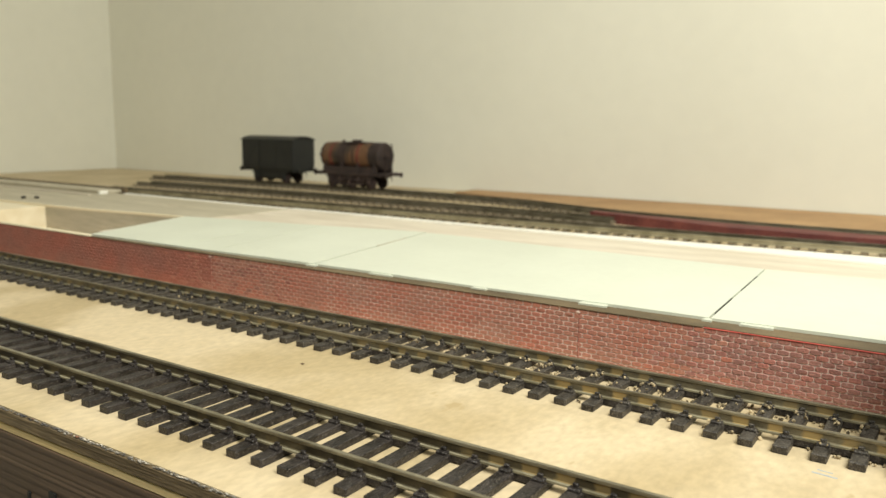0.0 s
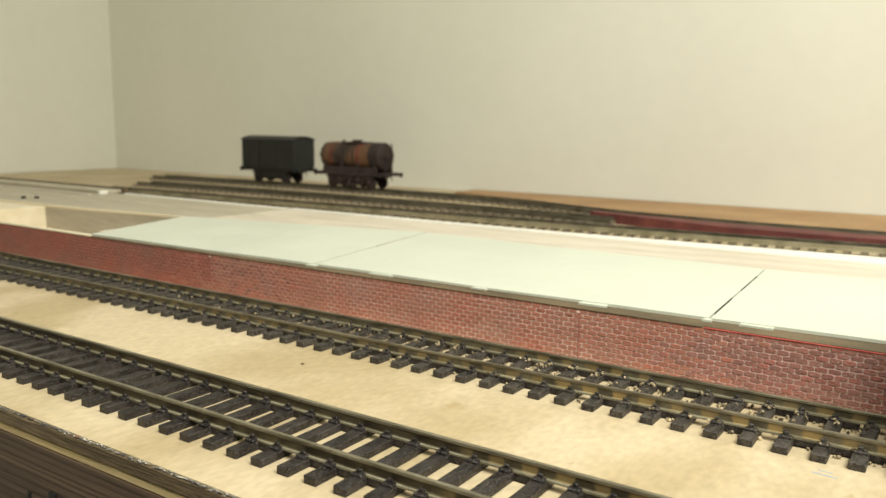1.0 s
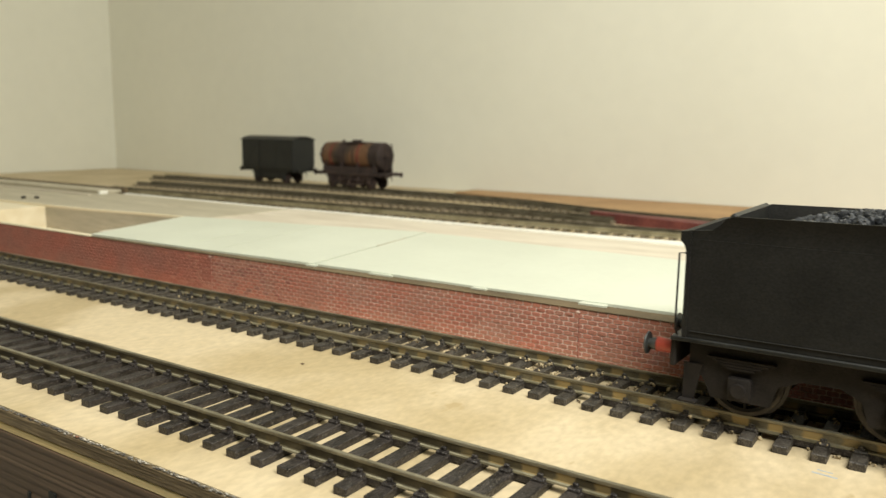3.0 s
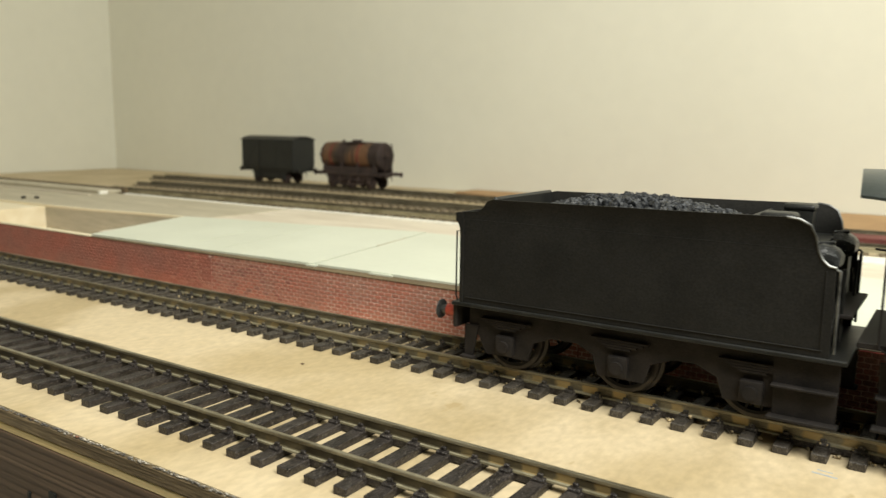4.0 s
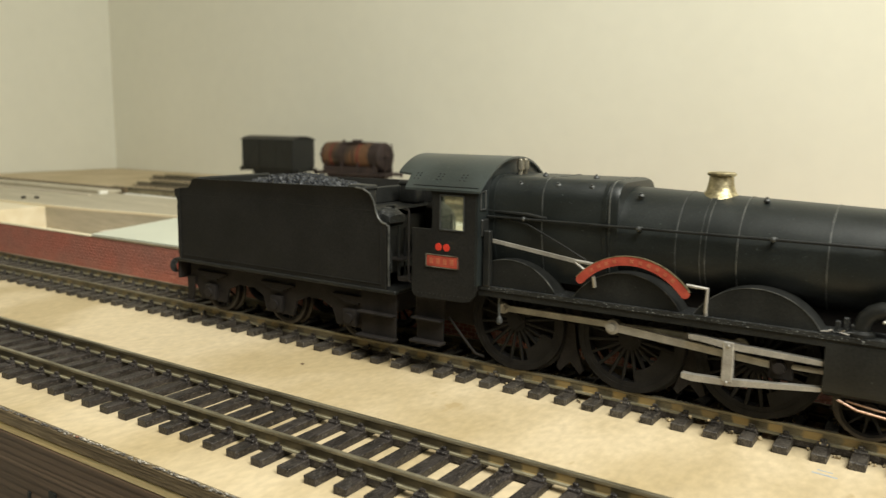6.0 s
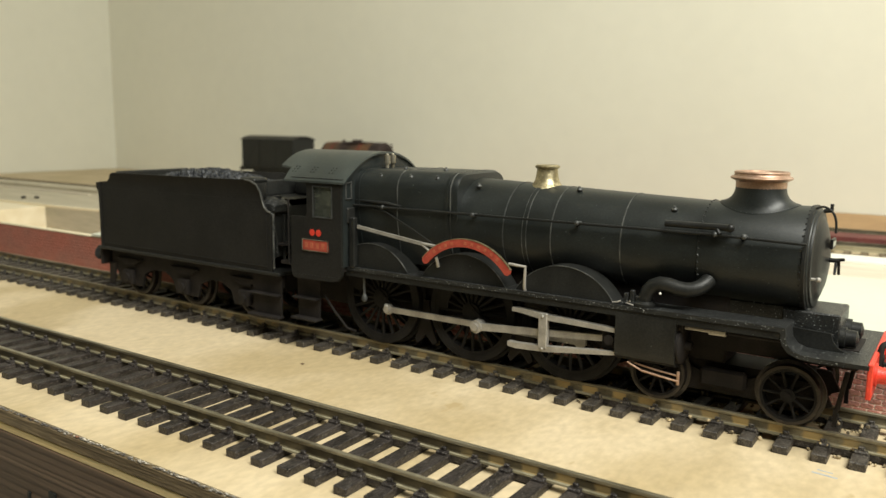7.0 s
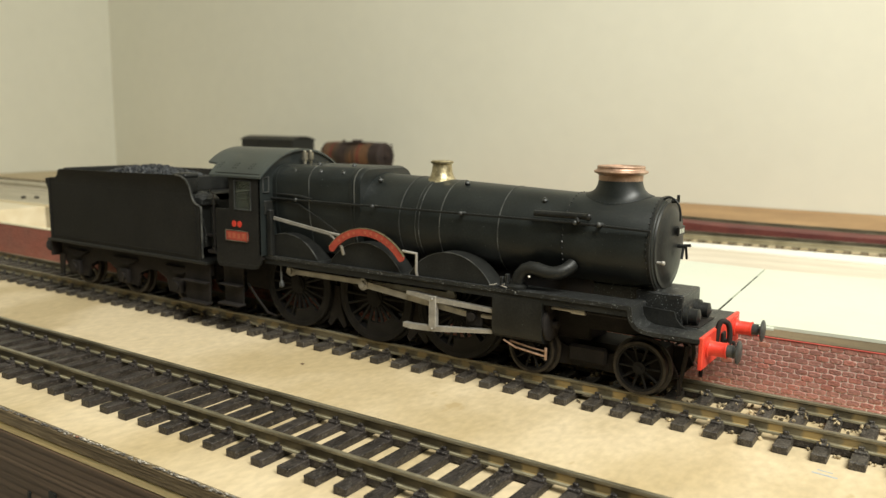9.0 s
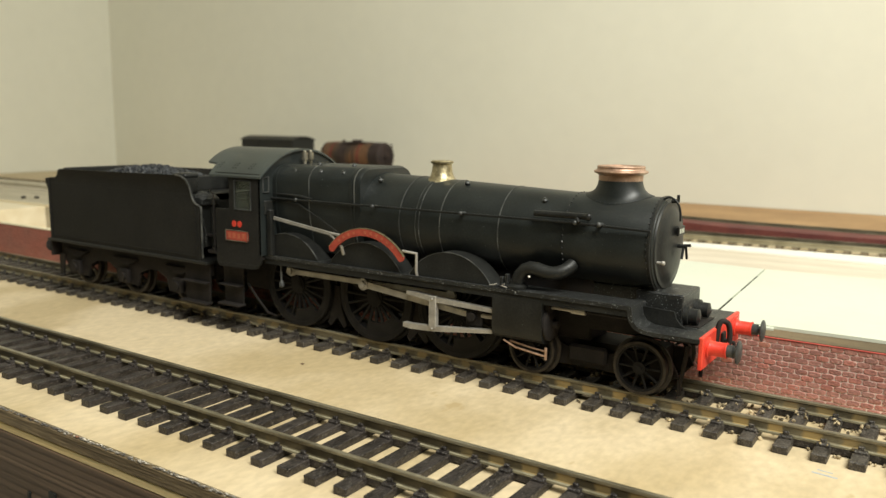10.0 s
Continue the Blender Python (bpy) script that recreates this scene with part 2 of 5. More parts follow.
M_ROOF = mat("cab_roof_grey_green", (0.023, 0.030, 0.029), (0.040, 0.050, 0.048), 0.36, scale=90, fine=0.3, fine_scale=3000, spots=(0.11, 0.125, 0.12), spot_scale=1700, spot_at=0.69, spec=0.85, bump=0.10, bump_scale=1500)
M_COAL = mat("coal", (0.012, 0.013, 0.015), (0.045, 0.048, 0.053), 0.5, scale=700, rand=0.5, fine=0.4, spec=0.35)
M_VAN = mat("van_dark_grey", (0.010, 0.011, 0.010), (0.018, 0.019, 0.017), 0.6, scale=40, fine=0.2, fine_scale=600)
M_TANK = mat("rusty_tank", (0.030, 0.020, 0.014), (0.155, 0.075, 0.033), 0.6, scale=42, stretch=(1.8, 1, 0.35), detail=6, lo=0.40, hi=0.64, fine=0.35, fine_scale=300)
M_TANKFRAME = mat("rusty_frame", (0.020, 0.0125, 0.011), (0.046, 0.028, 0.024), 0.75, scale=80, fine=0.3)


def glass_material():
    m = bpy.data.materials.new("clear_glazing")
    m.use_nodes = True
    p = m.node_tree.nodes["Principled BSDF"]
    p.inputs["Base Color"].default_value = (0.74, 0.79, 0.66, 1)
    p.inputs["Transmission Weight"].default_value = 0.95
    p.inputs["Roughness"].default_value = 0.10
    p.inputs["IOR"].default_value = 1.1
    return m


M_GLASS = glass_material()

# ---- mesh helpers: all of them work in millimetres ----
MM = 0.001


def finish(name, bm, material, angle=35):
    me = bpy.data.meshes.new(name)
    bmesh.ops.scale(bm, vec=(MM, MM, MM), verts=bm.verts)
    bmesh.ops.recalc_face_normals(bm, faces=bm.faces)
    bm.to_mesh(me)
    bm.free()
    me.shade_smooth()
    me.set_sharp_from_angle(angle=radians(angle))
    me.materials.append(material)
    return me


def part(name, bm, material, parent, label="", at=None):
    ob = new(name, finish(name, bm, material))
    ob.parent = parent
    if at:
        ob.location = [v * MM for v in at]
    if label:
        tagged(ob, label)
    return ob


def thing(name, at, label, category, group="", kind=""):
    ob = new(name)
    ob.empty_display_size = 0.01
    ob.location = [v * MM for v in at]
    return tagged(ob, label, category, group, kind)


def solo(name, bm, material, label, category, group="", kind="", at=(0, 0, 0)):
    ob = new(name, finish(name, bm, material))
    ob.location = [v * MM for v in at]
    return tagged(ob, label, category, group, kind)


def box(bm, x0, x1, y0, y1, z0, z1, bevel=0.0, seg=1):
    m = Matrix.Translation(((x0 + x1) / 2, (y0 + y1) / 2, (z0 + z1) / 2)) @ Matrix.Diagonal((abs(x1 - x0), abs(y1 - y0), abs(z1 - z0), 1))
    vs = bmesh.ops.create_cube(bm, size=1.0, matrix=m)["verts"]
    if bevel:
        es = list({e for v in vs for e in v.link_edges})
        bmesh.ops.bevel(bm, geom=es, offset=bevel, segments=seg, affect="EDGES", profile=0.5)


def rod(bm, p, q, r0, r1=None, seg=10):
    p, q = Vector(p), Vector(q)
    d = q - p
    m = Matrix.Translation((p + q) / 2) @ d.to_track_quat("Z", "Y").to_matrix().to_4x4()
    bmesh.ops.create_cone(bm, cap_ends=True, segments=seg, radius1=r0, radius2=r0 if r1 is None else r1, depth=d.length, matrix=m)


def pipe(bm, pts, r, seg=8):
    """One bent tube through the points."""
    ps = [Vector(p) for p in pts]
    secs, side = [], None
    for i, p in enumerate(ps):
        d = (ps[min(i + 1, len(ps) - 1)] - ps[max(i - 1, 0)]).normalized()
        if side is None or abs(side.dot(d)) > 0.98:
            side = d.cross(Vector((0.31, 0.87, 0.38))).normalized()
        side = (side - d * side.dot(d)).normalized()
        up = d.cross(side)
        secs.append([tuple(p + side * (r * math.cos(2 * math.pi * k / seg)) + up * (r * math.sin(2 * math.pi * k / seg))) for k in range(seg)])
    loft(bm, secs)


def curved(pts, n=5):
    """The points of a bent tube, rounded between the given ones."""
    ps = [Vector(q) for q in pts]
    out = []
    for i in range(len(ps) - 1):
        a, b, c, d = ps[max(i - 1, 0)], ps[i], ps[i + 1], ps[min(i + 2, len(ps) - 1)]
        for k in range(n):
            u = k / n
            out.append(tuple(0.5 * (2 * b + (c - a) * u + (2 * a - 5 * b + 4 * c - d) * u * u + (3 * b - a - 3 * c + d) * u ** 3)))
    return out + [tuple(ps[-1])]


def ball(bm, c, r, u=10, v=8, sx=1, sy=1, sz=1):
    bmesh.ops.create_uvsphere(bm, u_segments=u, v_segments=v, radius=r, matrix=Matrix.Translation(c) @ Matrix.Diagonal((sx, sy, sz, 1)))


def prism(bm, pts, y0, y1, plane="xz"):
    """A flat outline, given in x and z (or y and z), pushed through from y0 to y1 (or x0 to x1)."""
    f = (lambda a, b, c: (a, c, b)) if plane == "xz" else ((lambda a, b, c: (c, a, b)) if plane == "yz" else (lambda a, b, c: (a, b, c)))
    A = [bm.verts.new(f(a, b, y0)) for a, b in pts]
    B = [bm.verts.new(f(a, b, y1)) for a, b in pts]
    bm.faces.new(A)
    bm.faces.new(B[::-1])
    k = len(pts)
    for i in range(k):
        bm.faces.new((A[i], B[i], B[(i + 1) % k], A[(i + 1) % k]))


def loft(bm, sections, cap=True):
    rows = [[bm.verts.new(p) for p in s] for s in sections]
    k = len(rows[0])
    for a, b in zip(rows, rows[1:]):
        for i in range(k):
            bm.faces.new((a[i], a[(i + 1) % k], b[(i + 1) % k], b[i]))
    if cap:
        bm.faces.new(rows[0])
        bm.faces.new(rows[-1][::-1])


def lathe(bm, prof, c, seg=32, axis="z", cap=True):
    """A profile of radius and height, turned about an axis through c."""
    secs = []
    for r, h in prof:
        ring = []
        for i in range(seg):
            a = 2 * math.pi * i / seg
            u, v = r * math.cos(a), r * math.sin(a)
            ring.append((c[0] + u, c[1] + v, c[2] + h) if axis == "z" else ((c[0] + h, c[1] + u, c[2] + v) if axis == "x" else (c[0] + u, c[1] + h, c[2] + v)))
        secs.append(ring)
    loft(bm, secs, cap)


def strip_arc(bm, c, r0, r1, a0, a1, y0, y1, n=20):
    """A curved bar in the x-z plane."""
    secs = []
    for i in range(n + 1):
        a = radians(a0 + (a1 - a0) * i / n)
        ca, sa = math.cos(a), math.sin(a)
        secs.append([(c[0] + r0 * ca, y0, c[1] + r0 * sa), (c[0] + r1 * ca, y0, c[1] + r1 * sa), (c[0] + r1 * ca, y1, c[1] + r1 * sa), (c[0] + r0 * ca, y1, c[1] + r0 * sa)])
    loft(bm, secs)


# ---- the room ----
def slab(name, x0, x1, y0, y1, z0, z1, material, label, category):
    bm = bmesh.new()
    box(bm, x0, x1, y0, y1, z0, z1)
    return solo(name, bm, material, label, category, kind="structure")


slab("floor", -1200, 2600, -2400, 900, -1010, -1000, M_FLOOR, "unseen beige room floor, kept pale to bounce light", "floor")
slab("ceiling", -1200, 2600, -2400, 900, 1400, 1420, M_CEIL, "white painted room ceiling", "ceiling")
bm = bmesh.new()
prism(bm, [(-1075, 683.6), (2600, 709.0), (2600, 770.0), (-1075, 745.0)], -1000, 1400, "xy")
solo("wall_north", bm, M_WALL, "plain cream painted wall behind the layout", "wall", kind="structure")
bm = bmesh.new()
prism(bm, [(-1015, 684.0), (-902.4, -2400), (-960, -2400), (-1074.9, 683.6)], -1000, 1400, "xy")
solo("wall_west", bm, M_WALL, "plain cream painted side wall", "wall", kind="structure")
slab("wall_south", -902, 2600, -2460, -2400, -1000, 1400, M_WALL, "plain cream painted room wall", "wall")
slab("wall_east", 2600, 2660, -2400, 880, -1000, 1400, M_WALL, "plain cream painted room wall", "wall")


# ---- the baseboard ----
def baseboard():
    t = thing("baseboard", (0, 0, -60), "bare birch plywood baseboard with a dark stained timber front", "baseboard", kind="structure")
    bm = bmesh.new()
    prism(bm, [(-990, 91), (900, 91), (900, 696.5), (-1014.5, 683.4)], 56.5, 60, "xy")
    part("plywood_top", bm, M_PLY, t, "pale bare plywood surface")
    bm = bmesh.new()
    box(bm, -990, 900, 90.5, 130, 56.0, 59.4, 0.3)
    part("upper_edge", bm, M_PLYEDGE, t, "rough dark plywood edge")
    bm = bmesh.new()
    box(bm, -990, 900, 90.8, 680, 54.0, 55.9, 0.2)
    part("lower_edge", bm, M_PLYPALE, t, "pale plywood edge")
    bm = bmesh.new()
    rng = random.Random(3)
    z = 53.9
    while z > 0:
        h = rng.uniform(1.1, 2.4)
        prism(bm, [(90.5, z), (90.3 + rng.uniform(-.06, .06), z - h * 0.4), (90.42, z - h), (110, z - h), (110, z)], -990, 900, "yz")
        z -= h
    part("fascia", bm, M_STAIN, t, "dark stained ridged timber fascia")
    bm = bmesh.new()
    rng = random.Random(5)
    for i in range(1300):
        x = rng.uniform(-330, -40)
        r = rng.uniform(0.10, 0.30)
        bmesh.ops.create_icosphere(bm, subdivisions=1, radius=r, matrix=Matrix.Translation((x, 90.75 + rng.uniform(-.2, .25), 59.75 + rng.uniform(-.35, .15))) @ Matrix.Diagonal((rng.uniform(.8, 2.2), .8, .7, 1)))
    ob = part("splintered_edge", bm, M_SPLINTER, t)
    tagged(ob, "rough splintered edge with flecks of old paint", kind="stuff")
    for x in (-880, -200, 500):
        bm = bmesh.new()
        box(bm, x - 22, x + 22, 130, 174, -940, 53.9, 1)
        part("leg", bm, M_PINE, t)


baseboard()
for x, z, w in ((-173.2, -18.0, 0.5), (-163.5, -15.5, 1.3)):
    bm = bmesh.new()
    box(bm, x - w, x + w, 89.9, 90.6, z - 6, z, 0.1)
    solo("fascia_nail", bm, M_BLACK, "small dark staple in the timber fascia", "staple", "fascia staples")


# ---- track ----
def sweep(bm, path, prof):
    """A rail profile of (offset, height) carried along a path of (x, y)."""
    secs = []
    for i, (x, y) in enumerate(path):
        a, b = Vector(path[max(i - 1, 0)]), Vector(path[min(i + 1, len(path) - 1)])
        d = (b - a).normalized()
        secs.append([(x - d.y * o, y + d.x * o, h) for o, h in prof])
    loft(bm, secs)


RAIL = [(-1.0, 1.75), (1.0, 1.75), (1.0, 2.1), (0.3, 2.4), (0.3, 3.85), (-0.3, 3.85), (-0.3, 2.4), (-1.0, 2.1)]


def sleeper_bmesh(half, chairs=True):
    bm = bmesh.new()
    box(bm, -1.55, 1.55, -half, half - 1.7, 0, 1.7, 0.18)
    if chairs:
        for s in (-1, 1):
            for o in (-1.35, 1.35):
                box(bm, -1.3, 1.3, s * 8.75 + o - 0.8, s * 8.75 + o + 0.8, 1.5, 2.35, 0.2)
                box(bm, -0.6, 0.6, s * 8.75 + o * 0.75 - 0.35, s * 8.75 + o * 0.75 + 0.35, 2.1, 3.1, 0.15)
                ball(bm, (0.75, s * 8.75 + o * 1.3, 2.2), 0.3, 5, 4)
    return bm


def offset_path(path, o):
    out = []
    for i, (x, y) in enumerate(path):
        a, b = Vector(path[max(i - 1, 0)]), Vector(path[min(i + 1, len(path) - 1)])
        d = (b - a).normalized()
        out.append((x - d.y * o, y + d.x * o))
    return out


FOOT_W, FOOT_Z0, FOOT_Z1 = 1.04, 1.77, 2.16


def track(label, path, pitch, first, z=0.0, half=15.6, near=True, rail_mat=None, front_mat=None, sleeper_mat=None):
    t = thing("railway_track", (0, 0, z), label, "track", "model railway tracks")
    for s in (-1, 1):
        bm = bmesh.new()
        sweep(bm, offset_path(path, s * 8.7), RAIL)
        r = part("rail", bm, front_mat if front_mat and s < 0 else rail_mat or M_RAIL, t, "weathered metal rail")
        bm = bmesh.new()
        sweep(bm, offset_path(path, s * 8.7), [(0.3, 3.8), (0.5, 3.95), (0.5, 4.45), (0.4, 4.58), (-0.4, 4.58), (-0.5, 4.45), (-0.5, 3.95), (-0.3, 3.8)])
        if near:
            fm = bmesh.new()
            sweep(fm, offset_path(path, s * 8.7), [(FOOT_W, FOOT_Z0), (FOOT_W, FOOT_Z1), (0.32, FOOT_Z1 + 0.18), (-0.32, FOOT_Z1 + 0.18), (-FOOT_W, FOOT_Z1), (-FOOT_W, FOOT_Z0)])
            part("rail_foot", fm, M_RAILFOOT, r, "rail foot painted pale where it catches light")
        part("rail_head", bm, M_RAILTOP if near else (front_mat if front_mat and s < 0 else M_RAILFAR), r, "worn bright rail head")
    me = finish("sleeper", sleeper_bmesh(half, near), sleeper_mat or M_SLEEPER)
    spots = []
    x = first
    xs = [p[0] for p in path]
    ys = [p[1] for p in path]
    while x < max(xs) - 2:
        if x > min(xs) + 2:
            y = float(np.interp(x, xs, ys))
            k = (float(np.interp(x + 3, xs, ys)) - float(np.interp(x - 3, xs, ys))) / 6
            spots.append((x, y, math.atan(k)))
        x += pitch
    rng = random.Random(len(spots))
    if near:
        for x, y, a in spots:
            ob = new("sleeper", me)
            ob.parent = t
            ob.matrix_local = Matrix.Translation((x * MM, y * MM, 0)) @ Matrix.Rotation(a + rng.uniform(-.008, .008), 4, "Z")
        bm = bmesh.new()
        for i, (x, y, a) in enumerate(spots[:-1]):
            for s in (-1, 1):
                if (i + (s > 0)) % 2 == 0 or rng.random() < 0.45:
                    box(bm, x + 1.4, x + pitch - 1.4, y + s * 8.7 - 1.0, y + s * 8.7 + 1.0, 0.4, 1.7)
        part("sleeper_web", bm, M_SLEEPER, t)
    else:
        bm = bmesh.new()
        for x, y, a in spots:
            box(bm, x - 1.5, x + 1.5, y - half, y + half, 0, 2.0)
        ob = part("timbering", bm, M_SLEEPERFAR, t)
        tagged(ob, kind="stuff")
    return t


PITCH_MM = 7.1
track("bare track with charcoal plastic sleepers along the board edge", [(-420, 117.2), (140, 117.2)], PITCH_MM, -102.335 - 1.5 - 45 * PITCH_MM, rail_mat=M_RAIL_A)
track("track with ballast crumbs running beside the brick platform", [(-700, 183.31), (160, 183.31)], PITCH_MM, -12.336 - 1.5 - 96 * PITCH_MM, rail_mat=M_RAIL_B, sleeper_mat=M_SLEEPERDUST)


def bend(pts, n=60):
    """A smooth path through a few points."""
    xs = np.array([p[0] for p in pts], float)
    ys = np.array([p[1] for p in pts], float)
    m = np.gradient(ys, xs)
    out = []
    for x in np.linspace(xs[0], xs[-1], n):
        i = min(max(int(np.searchsorted(xs, x)) - 1, 0), len(xs) - 2)
        h = xs[i + 1] - xs[i]
        u = (x - xs[i]) / h
        out.append((float(x), float((1 + 2 * u) * (1 - u) ** 2 * ys[i] + u * (1 - u) ** 2 * h * m[i] + u * u * (3 - 2 * u) * ys[i + 1] + u * u * (u - 1) * h * m[i + 1])))
    return out


track("siding with the two parked wagons on it", bend([(-794, 590), (-700, 594), (-600, 599), (-440, 600), (-317, 590), (-229, 562), (-133, 548), (-42, 547), (160, 552)]), 8.4, -790, near=False, rail_mat=M_RAILFAR)
track("empty weathered siding behind the platform", bend([(-722, 518), (-600, 522), (-400, 524), (-300, 520), (-200, 512)], 30), 8.4, -718, near=False, rail_mat=M_RAILFAR)
# Front rail lit, rear rail shaded: the difference is painted by two materials.
track("weathered track running behind the platform", bend([(-688, 450), (-560, 456), (-400, 462), (-230, 468), (-120, 474), (-40, 482), (160, 502)], 70), 8.4, -684, half=10.2, near=False, rail_mat=M_RAILFAR, front_mat=M_RAILLIT)


# ---- the platform ----
WALL_Y, DECK_Z = 204.0, 15.0


PIT_BACK = [(-760, 258), (-465, 264), (-430, 266), (-383, 273), (-340, 277)]


def platform():
    t = thing("model_platform", (0, 0, 0), "unfinished model railway platform with a red brick front", "platform")
    bm = bmesh.new()
    box(bm, -185, 130, WALL_Y + 0.2, WALL_Y + 3.0, 0, 15.0)
    wall = part("brick_wall", bm, M_MORTAR, t, "red brick front with pale mortar joints")
    bm = bmesh.new()
    box(bm, -244.9, -185.1, WALL_Y + 0.2, WALL_Y + 3.0, 0, 15.0)
    part("stained_backing", bm, M_MORTARRED, wall, "red-stained joints of the middle stretch")
    bm = bmesh.new()
    box(bm, -760, -245, WALL_Y + 0.2, WALL_Y + 3.0, 0, 15.0)
    part("red_backing", bm, M_BRICKRED, wall, "evenly red far stretch of brick sheet")
    bm = bmesh.new()
    box(bm, -760, -325, WALL_Y - 0.1, WALL_Y + 3.0, 15.02, DECK_Z + 0.7, 0.15)
    part("wall_capping", bm, M_PINE, t, "bare pale timber capping")
    bm = bmesh.new()
    prism(bm, [(-340, WALL_Y + 14), (130, WALL_Y + 14), (130, 343), (-340, 343)], DECK_Z - 3, DECK_Z, "xy")
    part("deck", bm, M_PLYIN, t, "bare plywood deck")
    bm = bmesh.new()
    pts = [(x, y) for x, y in PIT_BACK] + [(-340, 343), (-760, 335)]
    prism(bm, pts, 0.02, DECK_Z + 0.3, "xy")
    part("rear_plank", bm, M_PLANK, t, "plywood plank behind the open pit, toned down for weak light")
    bm = bmesh.new()
    sec = []
    for x, y in PIT_BACK:
        sec.append([(x, y - 0.2, DECK_Z - 0.6), (x, y + 2.0, DECK_Z - 0.6), (x, y + 2.0, DECK_Z + 0.7), (x, y - 0.2, DECK_Z + 0.7)])
    loft(bm, sec)
    part("pit_lip", bm, M_PINE, t, "pale sawn edge of the pit")
    bm = bmesh.new()
    box(bm, -760, -465, WALL_Y + 3.0, 264, 0.02, DECK_Z - 0.2, 0.2)
    part("cross_block", bm, M_PINE, t, "pale pine cross block")
    bm = bmesh.new()
    prism(bm, [(-340, 343), (130, 343), (130, 368), (-40, 360), (-160, 350), (-340, 347)], 0, DECK_Z + 0.6, "xy")
    box(bm, -500, -340.02, 341, 345, 0, DECK_Z + 0.6, 0.3)
    part("rear_edge_strip", bm, M_WHITE, t, "white rear edge strip")
    bm = bmesh.new()
    box(bm, -760, -508.6, 330, 346, DECK_Z + 0.3, DECK_Z + 2.6, 0.3)
    part("rear_batten", bm, M_PLANK, t, "raised batten toned down for weak light")
    bm = bmesh.new()
    box(bm, -508.5, -505.8, 327, 333, DECK_Z + 0.31, DECK_Z + 2.8, 0.2)
    part("batten_stop", bm, M_WHITE, t, "white end stop")
    # Dark box that paints in the shadow behind the raised batten.
    bm = bmesh.new()
    box(bm, -760, -505, 346.2, 349.0, 0, DECK_Z + 3.6, 0.3)
    part("batten_shade", bm, M_EDGE, t, "dark strip standing in for the shadow behind the batten")
    bm = bmesh.new()
    box(bm, -760, -506, 318.0, 320.4, DECK_Z + 0.31, DECK_Z + 1.2, 0.2)
    part("front_batten", bm, M_PLYIN, t, "thin pale batten along the plank")
    bm = bmesh.new()
    box(bm, -324.9, -55, WALL_Y - 0.1, WALL_Y + 14, 15.02, DECK_Z + 0.4, 0.1)
    part("edging", bm, M_EDGE, t, "brown timber edging")
    bm = bmesh.new()
    box(bm, -54.9, 130, WALL_Y + 0.5, WALL_Y + 14, 15.02, DECK_Z + 0.4, 0.1)
    part("edging", bm, M_EDGE, t, "brown timber edging")
    bm = bmesh.new()
    box(bm, -54.8, 130, WALL_Y - 0.1, WALL_Y + 0.45, 14.98, 15.18, 0.05)
    part("red_backing_strip", bm, M_REDLINE, t, "thin red strip under the edging")
    # embossed brickwork: courses of stretchers, half-bonded, their corners worn round
    L, H, G = 2.95, 1.365, 0.20
    near_far, red_far = bmesh.new(), bmesh.new()

    def worn_outline(cx, cz, w, h, cut_x, cut_z):
        a, b = w / 2, h / 2
        pts = ((-a + cut_x, -b), (a - cut_x, -b), (a, -b + cut_z), (a, b - cut_z), (a - cut_x, b), (-a + cut_x, b), (-a, b - cut_z), (-a, -b + cut_z))
        return [(cx + u, cz + v) for u, v in pts]

    def brick_geometry(bm, cx, cz, w, h, out, rng):
        j = lambda: rng.uniform(-.05, .05)
        A = [bm.verts.new((x, 0.1, z)) for x, z in worn_outline(cx, cz, w, h, 0.34, 0.26)]
        B = [bm.verts.new((x + j(), -out, z + j())) for x, z in worn_outline(cx, cz, w - 0.20, h - 0.18, 0.32, 0.24)]
        bm.faces.new(B)
        for i in range(8):
            bm.faces.new((A[i], A[(i + 1) % 8], B[(i + 1) % 8], B[i]))

    rng = random.Random(11)
    kinds = []
    for k in range(20):
        bm = bmesh.new()
        brick_geometry(bm, 0, 0, L - G, H - G * 0.8, rng.uniform(0.0, 0.10), rng)
        kinds.append(finish("brick", bm, M_BRICK if k < 10 else M_BRICKMID))
    for row in range(11):
        z = 0.75 + row * H
        x = -758 + (row % 2) * L / 2
        while x < 128:
            if -73 < x < 7:
                ob = new("brick", kinds[rng.randrange(10) + (10 if x + rng.gauss(0, 12) < -60 else 0)])
                ob.parent = wall
                ob.location = (x * MM, (WALL_Y + 0.1) * MM, z * MM)
                ob.rotation_euler = (0, rng.uniform(-.012, .012), 0)
            else:
                brick_geometry(red_far if x + rng.gauss(0, 22) < -240 else near_far, x, z, L - G - 0.06, H - G * 0.8 - 0.05, rng.uniform(0.0, 0.07), rng)
            x += L
    for bm, m in ((near_far, M_BRICKMID), (red_far, M_BRICKRED)):
        bmesh.ops.translate(bm, vec=(0, WALL_Y + 0.1, 0), verts=bm.verts)
        tagged(part("brickwork", bm, m, wall), kind="stuff")
    for x in (-89.5, -245.0):
        bm = bmesh.new()
        box(bm, x - 0.22, x + 0.22, WALL_Y + 0.0, WALL_Y + 1, 0.1, 14.0, 0.1)
        part("sheet_joint", bm, M_BRICKRED, wall)
        bm = bmesh.new()
        ball(bm, (x - 0.4, WALL_Y + 0.12, 14.2), 0.55, 10, 6, 1.5, 0.3, 0.8)
        part("filler_smear", bm, M_MORTAR, wall)


platform()


